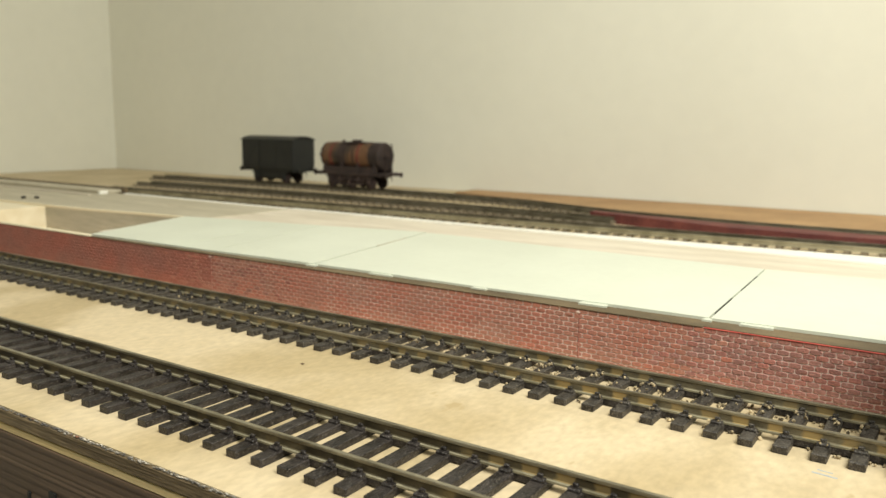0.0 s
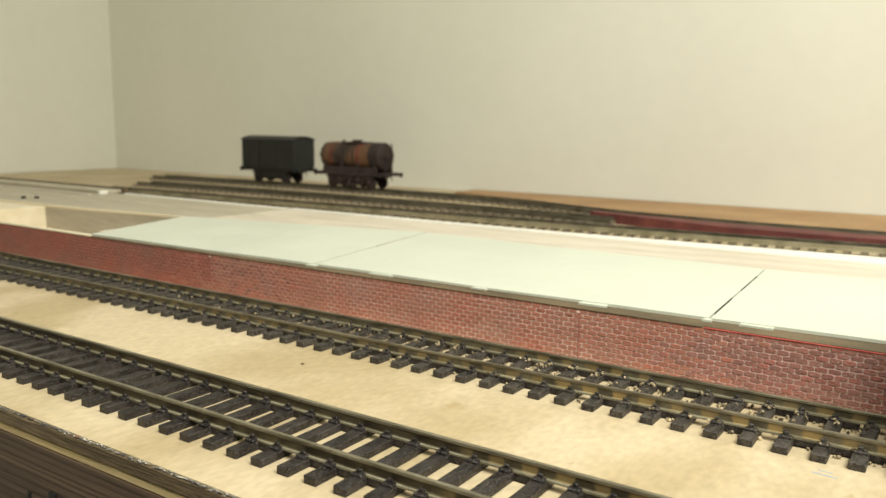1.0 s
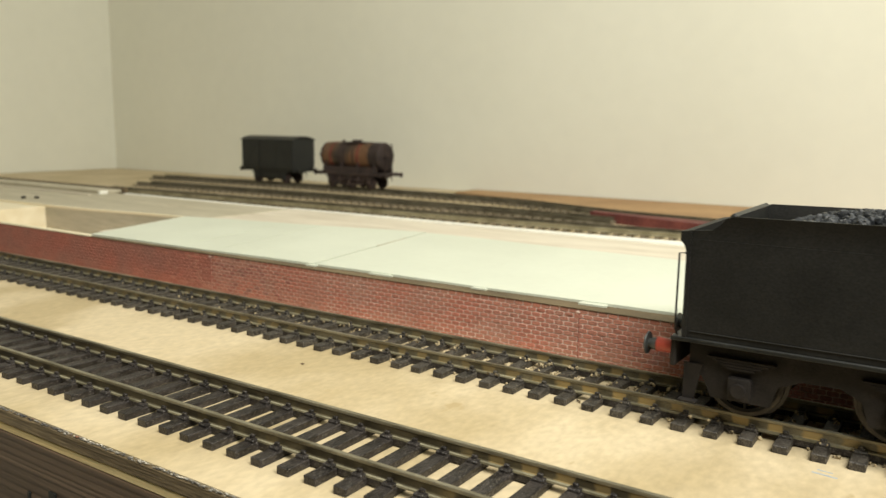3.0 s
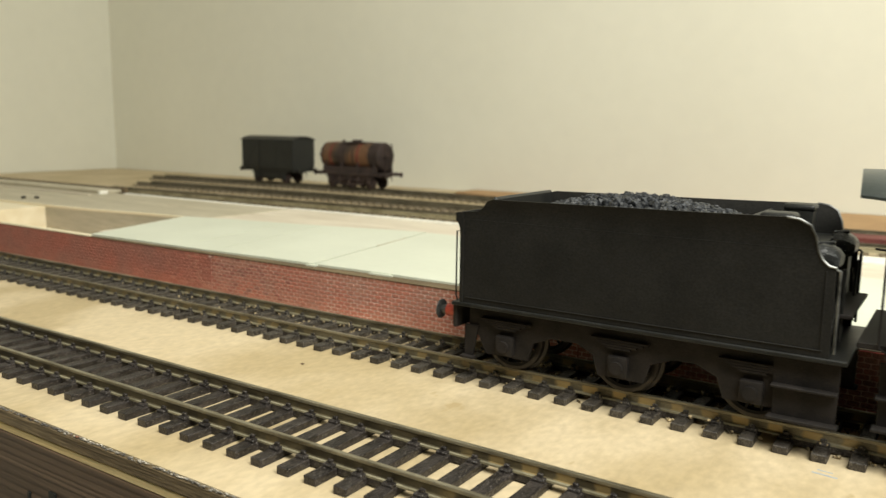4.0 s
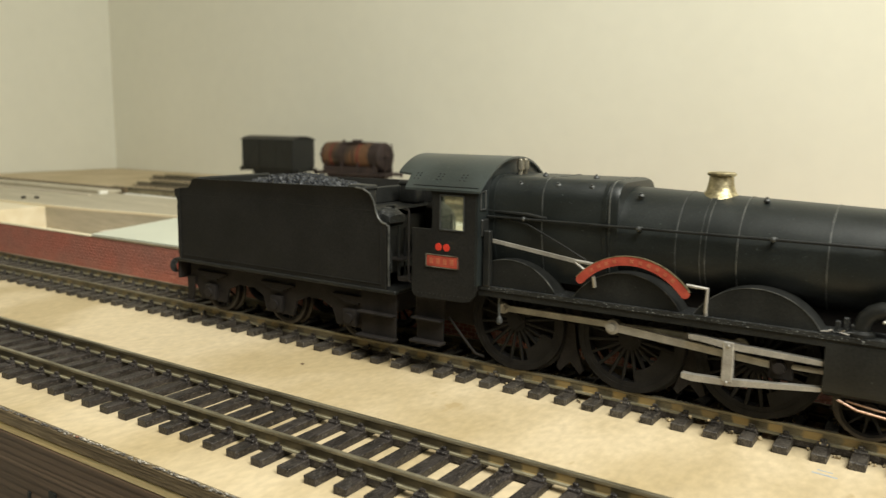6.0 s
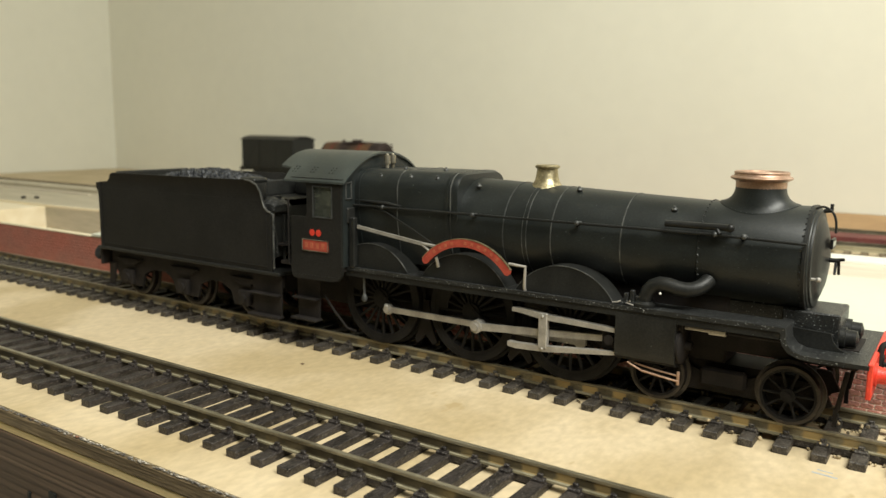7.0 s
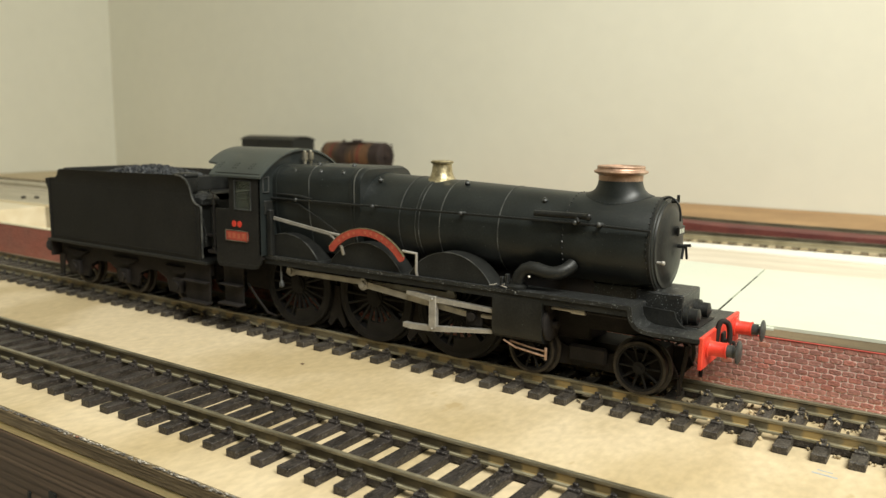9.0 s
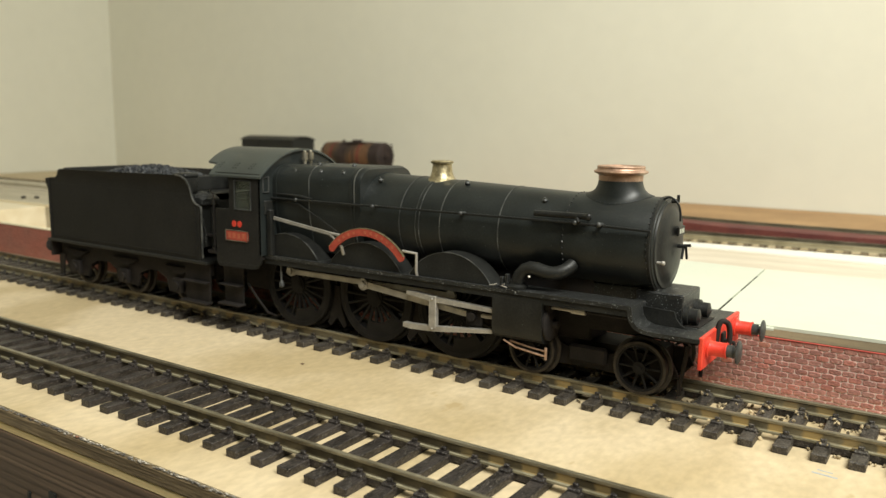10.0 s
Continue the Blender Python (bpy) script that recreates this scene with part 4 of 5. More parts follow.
    for x in (-64.2, -93.6):
        for s in (-1, 1):
            bm = bmesh.new()
            prism(bm, [(x - 0.9, 14), (x + 0.9, 14), (x + 1.6, 8), (x + 3.6, 2.6), (x + 2.6, 1.6), (x, 4.4), (x - 2.6, 1.6), (x - 3.6, 2.6), (x - 1.6, 8)], s * 8.6, s * 7.6)
            P("brake_hanger", bm, M_FRAME, "dark brake hanger between the wheels")
    # splashers
    for i, x in enumerate(DRIVERS):
        for s in (-1, 1):
            bm = bmesh.new()
            a0 = math.degrees(math.asin((22.0 - 14.4) / 14.7))
            pts = [(x + 14.7 * math.cos(radians(a)), 14.4 + 14.7 * math.sin(radians(a))) for a in np.linspace(a0, 180 - a0, 22)]
            prism(bm, pts, s * 14.9, s * 9)
            sp = P("splasher", bm, M_BLACK, "black wheel splasher")
            bm = bmesh.new()
            strip_arc(bm, (x, 14.4), 14.64, 14.8, a0, 180 - a0, s * 15.02, s * 14.7, 26)
            part("splasher_bead", bm, M_GREYEDGE, sp)
    # nameplate: a red arc with brass edge and unreadable raised bars
    for s in (-1, 1):
        c, R = (-76.3, 16.6), 16.7
        bm = bmesh.new()
        strip_arc(bm, c, R - 2.0, R, 39, 139, s * 16.9, s * 16.3, 30)
        for a in (39, 139):
            rod(bm, (c[0] + (R - 1) * math.cos(radians(a)), s * 16.93, c[1] + (R - 1) * math.sin(radians(a))), (c[0] + (R - 1) * math.cos(radians(a)), s * 16.3, c[1] + (R - 1) * math.sin(radians(a))), 1.0, seg=16)
        npl = P("nameplate", bm, M_PLATERED, "curved red nameplate with brass rim")
        bm = bmesh.new()
        strip_arc(bm, c, R, R + 0.16, 38, 140, s * 16.95, s * 16.2, 30)
        part("brass_rim", bm, M_BRASS, npl)
        bm = bmesh.new()
        for k in range(1, 12):
            if k in (5,):
                continue
            a = 133 - k * 7.3
            strip_arc(bm, c, R - 1.4, R - 0.6, a - 1.4, a + 1.4, s * 16.96, s * 16.8, 2)
        part("letter_bars", bm, M_LETTER, npl, "tarnished raised marks")
        bm = bmesh.new()
        pipe(bm, [(-64.0, s * 16.0, 28.3), (-59.7, s * 15.6, 28.0), (-59.9, s * 15.4, 23.2), (-59.9, s * 15.0, 22.0)], 0.42)
        part("nameplate_bracket", bm, M_STEEL, npl, "dull silver bracket")
        bm = bmesh.new()
        rod(bm, (-85.2, s * 16.2, 27.8), (-85.2, s * 15.2, 25.2), 0.45)
        part("nameplate_bracket", bm, M_STEEL, npl, "dull silver bracket")
    bm = bmesh.new()
    for p, q_ in (((-112.2, -15.3, 33.5), (-90.2, -15.3, 30.7)),):
        prism(bm, [(p[0], p[2] - 0.45), (q_[0], q_[2] - 0.45), (q_[0], q_[2] + 0.45), (p[0], p[2] + 0.45)], -15.6, -15.0)
    pipe(bm, [(-90.4, -15.3, 30.8), (-87.3, -15.3, 30.6), (-84.5, -15.3, 30.3)], 0.4)
    pipe(bm, [(-90.4, -15.3, 30.6), (-88.0, -15.3, 29.0), (-86.0, -15.0, 28.6)], 0.35)
    rr = P("reversing_rod", bm, M_STEEL, "dull silver reversing rod")
    bm = bmesh.new()
    pipe(bm, [(-112.5, -13.2, 39.2), (-104, -13.3, 38.0), (-95, -13.8, 34.2), (-88, -14.2, 31.0)], 0.22)
    part("link_rod", bm, M_BLACK, rr)
    # handrails along boiler
    for s in (-1, 1):
        bm = bmesh.new()
        pipe(bm, [(-115, s * 13.6, 39.2), (-60, s * 12.9, 39.2), (-17, s * 12.0, 39.1), (1.5, s * 11.6, 38.6)], 0.32)
        hr = P("handrail", bm, M_BLACK, "thin boiler handrail")
        for x in (-105, -76, -48, -16.5, -10.6):
            bm = bmesh.new()
            y = 13.3 - (x + 105) * -0.014 if x < -60 else 12.7 - (x + 60) * 0.014
            rod(bm, (x, s * (y - 1.8), 39.1), (x, s * (y + 0.45), 39.2), 0.45)
            ball(bm, (x, s * (y + 0.1), 39.2), 0.62)
            part("handrail_knob", bm, M_KNOB, hr)
        bm = bmesh.new()
        pipe(bm, [(-115, s * 12.6, 40.5), (-104, s * 12.9, 40.3), (-99, s * 12.8, 39.6)], 0.5)
        part("ejector_pipe", bm, M_BLACK, hr)
    bm = bmesh.new()
    rod(bm, (-27.5, -11.4, 40.7), (-13.5, -11.4, 40.7), 0.75, seg=12)
    ball(bm, (-13.6, -11.4, 40.7), 0.95)
    rod(bm, (-16.5, -11.4, 40.7), (-15.5, -12.4, 39.3), 0.5)
    P("lubricator_pipe", bm, M_BLACK, "black pipe on the smokebox side")
    for s in (-1, 1):
        bm = bmesh.new()
        pipe(bm, [(-30.6, s * 13.4, 22.0), (-30.5, s * 13.4, 24.0), (-29.9, s * 13.4, 25.6), (-28.8, s * 13.4, 26.8), (-27.2, s * 13.4, 27.5), (-25.4, s * 13.4, 27.4), (-23.4, s * 13.3, 26.9), (-21.6, s * 13.1, 26.7), (-20.2, s * 12.7, 26.9), (-19.0, s * 12.0, 27.4), (-18.2, s * 11.0, 28.1), (-17.8, s * 9.8, 28.8)], 1.65, 16)
        lathe(bm, [(2.6, 0.0), (2.6, 0.7), (1.9, 1.2)], (-30.6, s * 13.4, 22.0), 20)
        P("steam_pipe", bm, M_BLACK, "curved black outside steam pipe")
    bm = bmesh.new()
    for x, h in ((-34.6, 2.6), (-33.2, 3.4), (-31.9, 2.2)):
        box(bm, x - 0.5, x + 0.5, -14.6, -13.4, 22, 22 + h, 0.15)
    pipe(bm, [(-36.5, -15, 22.6), (-34, -15.2, 22.4), (-31, -15.3, 22.9), (-29.8, -15.3, 22.3)], 0.22)
    P("lubricator", bm, M_PLATE, "small lubricator fittings")
    for pts in ([(-37.4, -15.4, 22.3), (-36.2, -15.5, 22.5), (-35.4, -15.4, 22.9)], [(-33.2, -15.5, 23.1), (-34.1, -15.5, 22.6), (-32.4, -15.6, 22.3)]):
        bm = bmesh.new()
        pipe(bm, pts, 0.2)
        P("oil_pipe", bm, M_STEEL, "bright bare oil pipe end")
    # White ball paints the bright specular spot of a nut on the pipe.
    bm = bmesh.new()
    ball(bm, (-26.6, -15.2, 25.6), 0.3, 8, 6)
    P("pipe_glint", bm, M_WHITE, "bolt head whitened to stand for its glint")
    for s in (-1, 1):
        bm = bmesh.new()
        pipe(bm, [(-110.6, s * 14.4, 20.0), (-110.6, s * 14.4, 16.0), (-110.4, s * 14.5, 13.4)], 0.35)
        lathe(bm, [(0.4, 1.4), (0.75, 0.7), (0.8, -0.3), (0.4, -0.8)], (-110.4, s * 14.5, 13.2), 14)
        P("feed_pipe", bm, M_KNOB, "short dull feed pipe end")
    # cylinders
    for s in (-1, 1):
        bm = bmesh.new()
        pts = [(15.8, 20.3), (15.9, 12.2), (15.4, 10.3), (14.2, 9.3), (12, 8.9), (7, 9.2), (7, 20.3)]
        prism(bm, [(s * a, b) for a, b in pts], -36.3, -22.6, "yz")
        cy = P("cylinder", bm, M_BLACK, "smooth black outside cylinder")
        bm = bmesh.new()
        lathe(bm, [(4.4, -22.8), (4.4, -22.0), (3.9, -21.6), (1.2, -21.4), (1.0, -20.2), (0.3, -20.0)], (0, s * 11.4, 14.0), 24, "x")
        lathe(bm, [(1.9, -22.8), (1.9, -21.6), (1.5, -21.4)], (0, s * 12.6, 18.7), 16, "x")
        part("cylinder_cover", bm, M_FRAME, cy)
        bm = bmesh.new()
        rod(bm, (-21.6, s * 12.8, 18.4), (-16.0, s * 12.8, 18.4), 0.5)
        rod(bm, (-16.2, s * 12.8, 18.4), (-12.6, s * 12.8, 18.4), 0.85)
        part("valve_spindle", bm, M_STEEL, cy, "silver valve spindle")
        bm = bmesh.new()
        rod(bm, (-13, s * 12.8, 18.4), (-1, s * 12.8, 18.4), 0.35)
        part("rocking_shaft", bm, M_FRAME, cy)
        bm = bmesh.new()
        pipe(bm, [(-33.5, s * 14.6, 8.8), (-30, s * 14.7, 7.4), (-23, s * 14.8, 6.6), (-21.6, s * 14.8, 6.5)], 0.25)
        part("drain_pipe", bm, M_COPPER, cy, "thin copper drain pipe")
        bm = bmesh.new()
        pipe(bm, [(-32, s * 14.0, 8.7), (-27, s * 14.2, 8.0), (-22, s * 14.4, 7.6)], 0.22)
        part("drain_pipe", bm, M_COPPER, cy, "thin copper drain pipe")
        bm = bmesh.new()
        rod(bm, (-21.8, s * 14.6, 5.6), (-21.8, s * 14.6, 8.6), 0.35)
        part("pipe_clip", bm, M_COPPER, cy)
        bm = bmesh.new()
        prism(bm, [(-63.2, 16.6), (-60.5, 16.4), (-55, 15.6), (-36.5, 15.2), (-36.5, 16.2), (-54, 17.0), (-60, 17.6), (-63.2, 17.6)], s * 15.2, s * 13.6)
        sl = P("upper_slide_bar", bm, M_STEEL, "dull silver slide bar")
        bm = bmesh.new()
        prism(bm, [(-64.3, 7.6), (-62, 7.3), (-54, 7.7), (-36.5, 9.9), (-36.5, 10.8), (-54, 9.1), (-62, 8.7), (-64.3, 8.8)], s * 15.2, s * 13.6)
        P("lower_slide_bar", bm, M_STEEL, "dull silver slide bar")
        bm = bmesh.new()
        box(bm, -55.9, -53.6, s * 15.4, s * 13.8, 8.4, 17.2, 0.2)
        for z in (16.4, 8.4):
            ball(bm, (-54.7, s * 15.4, z), 0.4, 6, 5)
        part("slide_bar_bracket", bm, M_STEEL, sl, "silver upright bracket")
    # wheels
    drivers, bogies = [], []
    for x in DRIVERS:
        for s in (-1, 1):
            w = spoked_wheel("driving_wheel", t, (x, 0, 13.0), 13.0, 20, -10.2 if s < 0 else 7.4, 2.8, 2.7, M_WHEEL, "large spoked driving wheel", THROW, 34 if x == DRIVERS[1] else 26)
            drivers.append(w)
    for x in (0, -28):
        for s in (-1, 1):
            bogies.append(spoked_wheel("bogie_wheel", t, (x, 0, 6.4), 6.4, 10, -10.2 if s < 0 else 7.5, 2.7, 1.5, M_TYRE, "small spoked bogie wheel"))
    rods = []
    for s in (-1, 1):
        bm = bmesh.new()
        y0, y1 = (-11.9, -11.1) if s < 0 else (11.1, 11.9)
        pins = [x - DRIVERS[0] for x in DRIVERS]
        for xa, xb in zip(pins, pins[1:]):
            prism(bm, [(xa, -0.75), (xa, 0.75), (xb, 0.75), (xb, -0.75)], y0, y1)
        for x in pins:
            rod(bm, (x, y0 - 0.1, 0), (x, y1 + 0.1, 0), 1.45, seg=20)
        cr = part("coupling_rod", bm, M_STEEL, t, "dull silver coupling rod", (DRIVERS[0], 0, 13.0))
        for x, out in zip(pins[1:], (14.6, 12.8)):
            bm = bmesh.new()
            rod(bm, (x, s * 11.0, 0), (x, s * out, 0), 0.95, seg=14)
            ball(bm, (x - 0.2, s * 12.3, 1.0), 0.75)
            part("crank_pin", bm, M_STEEL, cr)
        rods.append(cr)
    mains, cross = [], []
    for s in (-1, 1):
        bm = bmesh.new()
        L = 36.5
        prism(bm, [(0, -0.95), (0, 0.95), (L, 0.7), (L, -0.7)], *sorted((s * 12.9, s * 13.7)))
        rod(bm, (0, s * 12.6, 0), (0, s * 14.0, 0), 1.7, seg=20)
        rod(bm, (L, s * 12.7, 0), (L, s * 13.9, 0), 1.3, seg=16)
        mains.append(part("connecting_rod", bm, M_STEEL, t, "dull silver connecting rod", (DRIVERS[1], 0, 13.0)))
        bm = bmesh.new()
        box(bm, -2.2, 2.6, s * 13.3 - 0.6, s * 13.3 + 0.6, -2.6, 2.6, 0.3)
        rod(bm, (0, s * 15.0, 0), (0, s * 13, 0), 1.2, seg=14)
        c_ = part("crosshead", bm, M_FRAME, t, "dark crosshead", (-42, 0, 13.0))
        bm = bmesh.new()
        rod(bm, (2, s * 13.3, 0.4), (16, s * 13.3, 0.4), 0.6)
        part("piston_rod", bm, M_STEEL, c_)
        cross.append(c_)
    cab(t)
    return t, drivers, bogies, rods, mains, cross


def roof_z(y):
    return 45.8 + 7.9 * (1 - (abs(y) / 18.4) ** 2.2)


def cab(t):
    # side sheets with the window cut through and the rear cut-out
    for s in (-1, 1):
        bm = bmesh.new()
        y0, y1 = s * 18.0, s * 17.3
        low = [(-134.9, 18.8), (-134.3, 17.5), (-133.0, 17.2), (-119, 17.4), (-117.0, 17.9), (-115.6, 19.5), (-115.2, 22), (-115.2, 35.4), (-127.0, 35.4), (-127.9, 35.3), (-134.9, 35.2)]
        prism(bm, low, y0, y1)
        side = part("cab_side", bm, M_TENDER, t, "black cab side sheet")
        bm = bmesh.new()
        prism(bm, [(-129.4, 35.25), (-126.2, 35.4), (-126.2, 46.4), (-129.4, 46.4), (-129.2, 45.2), (-128.7, 44.2), (-128.6, 43.4), (-128.6, 36.6), (-128.8, 35.8)], y0, y1)
        part("rear_pillar", bm, M_TENDER, side)
        bm = bmesh.new()
        prism(bm, [(-119.2, 35.3), (-115.2, 35.3), (-115.2, 46.4), (-119.2, 46.4)], y0, y1)
        part("front_pillar", bm, M_TENDER, side)
        bm = bmesh.new()
        prism(bm, [(-126.3, 44.2), (-119.1, 44.2), (-119.1, 46.4), (-126.3, 46.4)], y0, y1)
        part("window_head", bm, M_TENDER, side)
        bm = bmesh.new()
        prism(bm, [(-133.0, 45.0), (-128.5, 44.9), (-128.5, 46.4), (-134.0, 46.4)], y0, y1)
        part("cantrail", bm, M_TENDER, side)
        bm = bmesh.new()
        for a, b in (((-126.2, 35.4), (-119.2, 35.4)), ((-126.2, 44.1), (-119.2, 44.1)), ((-126.2, 35.4), (-126.2, 44.1)), ((-119.2, 35.4), (-119.2, 44.1))):
            rod(bm, (a[0], s * 18.0, a[1]), (b[0], s * 18.0, b[1]), 0.20, seg=6)
        part("window_frame", bm, M_WINFRAME, side, "thin worn window frame")
        bm = bmesh.new()
        box(bm, -126.3, -119.1, s * 17.5, s * 17.4, 35.2, 44.3)
        part("window_pane", bm, M_GLASS, side, "clear cab glazing")
        bm = bmesh.new()
        box(bm, -130.3, -120.6, *sorted((s * 17.9, s * 18.25)), 25.6, 28.9, 0.3)
        pl = part("numberplate", bm, M_PLATERED, side, "red plate with unreadable raised figures")
        bm = bmesh.new()
        for k in range(4):
            box(bm, -129.2 + k * 2.1, -128.2 + k * 2.1, *sorted((s * 18.2, s * 18.32)), 26.5, 28.0)
        part("figure_bars", bm, M_LETTER, pl)
        bm = bmesh.new()
        for z in (25.65, 28.85):
            rod(bm, (-130.2, s * 18.25, z), (-120.7, s * 18.25, z), 0.12, seg=6)
        for x in (-130.25, -120.65):
            rod(bm, (x, s * 18.25, 25.7), (x, s * 18.25, 28.8), 0.12, seg=6)
        part("plate_rim", bm, M_BEAD, pl)
        for k, x in enumerate((-126.6, -124.2)):
            bm = bmesh.new()
            rod(bm, (x, s * 17.9, 30.9), (x, s * 18.12, 30.9), 0.95, seg=24)
            part("red_disc", bm, M_RED, side, "small red painted disc")
        bm = bmesh.new()
        for k in range(14):
            ball(bm, (-133.0 + k * 1.25, s * 18.0, 18.4 + 0.03 * k), 0.17, 5, 4)
        for k in range(16):
            ball(bm, (-115.8, s * 18.0, 20.5 + k * 1.5), 0.15, 5, 4)
        part("rivets", bm, M_BLACK, side)
        bm = bmesh.new()
        pipe(bm, [(-138.4, s * 16.6, 39.6), (-136.6, s * 17.3, 39.6), (-136.3, s * 17.5, 39.2), (-136.3, s * 17.5, 21.0), (-134.9, s * 17.5, 20.2)], 0.24)
        part("cab_handrail", bm, M_FRAME, side, "thin dark handrail")
        # steps
        bm = bmesh.new()
        prism(bm, [(-136, 17.5), (-126.8, 17.5), (-127.4, 4.9), (-135.6, 4.6)], s * 14.6, s * 14.0)
        box(bm, -136.4, -126.6, *sorted((s * 17.2, s * 14.0)), 4.4, 5.1, 0.15)
        box(bm, -136.2, -126.8, *sorted((s * 16.8, s * 14.0)), 10.6, 11.2, 0.15)
        part("cab_steps", bm, M_FRAME, t, "dark cab footsteps")
        bm = bmesh.new()
        pipe(bm, [(-126, s * 13.8, 12), (-122, s * 13.6, 7.5), (-118.6, s * 12.5, 3.2), (-117.4, s * 10, 1.8)], 0.35)
        part("sand_pipe", bm, M_FRAME, t)
    # front sheet
    bm = bmesh.new()
    ys = np.linspace(-18, 18, 25)
    prism(bm, [(float(y), roof_z(float(y)) - 0.4) for y in ys] + [(18, 22), (-18, 22)], -115.9, -115.1, "yz")
    front = part("cab_front", bm, M_CABFRONT, t, "grey-green cab front sheet")
    for s in (-1, 1):
        bm = bmesh.new()
        pipe(bm, [(-115.0, s * 14.6, 41), (-115.0, s * 14.6, 45.6), (-115.0, s * 16.9, 45.2), (-115.0, s * 16.9, 41), (-115.0, s * 14.6, 41)], 0.3, 6)
        part("spectacle_rim", bm, M_WINFRAME, front)
    bm = bmesh.new()
    box(bm, -116, -114.6, -16.5, -13.2, 34.2, 38.6, 0.3)
    box(bm, -114.6, -112.6, -16.3, -14.6, 22.0, 36.0, 0.3)
    part("front_box", bm, M_BLACK, front)
    # roof: curved sheet, its rear edge swept back at the crown
    bm = bmesh.new()
    secs = []
    for y in sorted([float(v) for v in np.linspace(-18.6, 18.6, 33)] + [-14.6, -14.1, 14.1, 14.6]):
        z = roof_z(y)
        xr = -143.4 + 1.4 * min(abs(y) / 14.1, 1.0) if abs(y) < 14.3 else -137.6 + 0.2 * (abs(y) - 14.3)
        secs.append([(xr, y, z - 0.55), (-114.2, y, z - 0.55), (-114.2, y, z), (xr, y, z)])
    loft(bm, secs)
    roof = part("cab_roof", bm, M_ROOF, t, "curved grey-green cab roof with rivets")
    bm = bmesh.new()
    for x in (-121, -128, -135):
        for y in (-16.1, -15.2, -14.4):
            for k in (-0.6, 0.6):
                ball(bm, (x + k, y, roof_z(y) + 0.03), 0.2, 6, 4)
    for k in range(9):
        ball(bm, (-134.5 + k * 2.4, -17.9, roof_z(17.9) + 0.05), 0.2, 6, 4)
    part("roof_rivets", bm, M_BLACK, roof)
    bm = bmesh.new()
    box(bm, -140, -115.9, -17.2, 17.2, 20.5, 21.5)
    box(bm, -117.5, -116, -5, 5, 21.5, 38)
    part("cab_floor", bm, M_FRAME, t)
    bm = bmesh.new()
    pipe(bm, [(-117.6, -5, 36), (-120.5, -5, 37.5), (-121, -8, 36.5)], 0.5)
    rod(bm, (-118, -9, 38), (-119.4, -9, 38), 1.2)
    part("cab_fittings", bm, M_BLACK, t)


LOCO, DRIVING, BOGIE, COUPLING, MAIN, CROSS = locomotive()


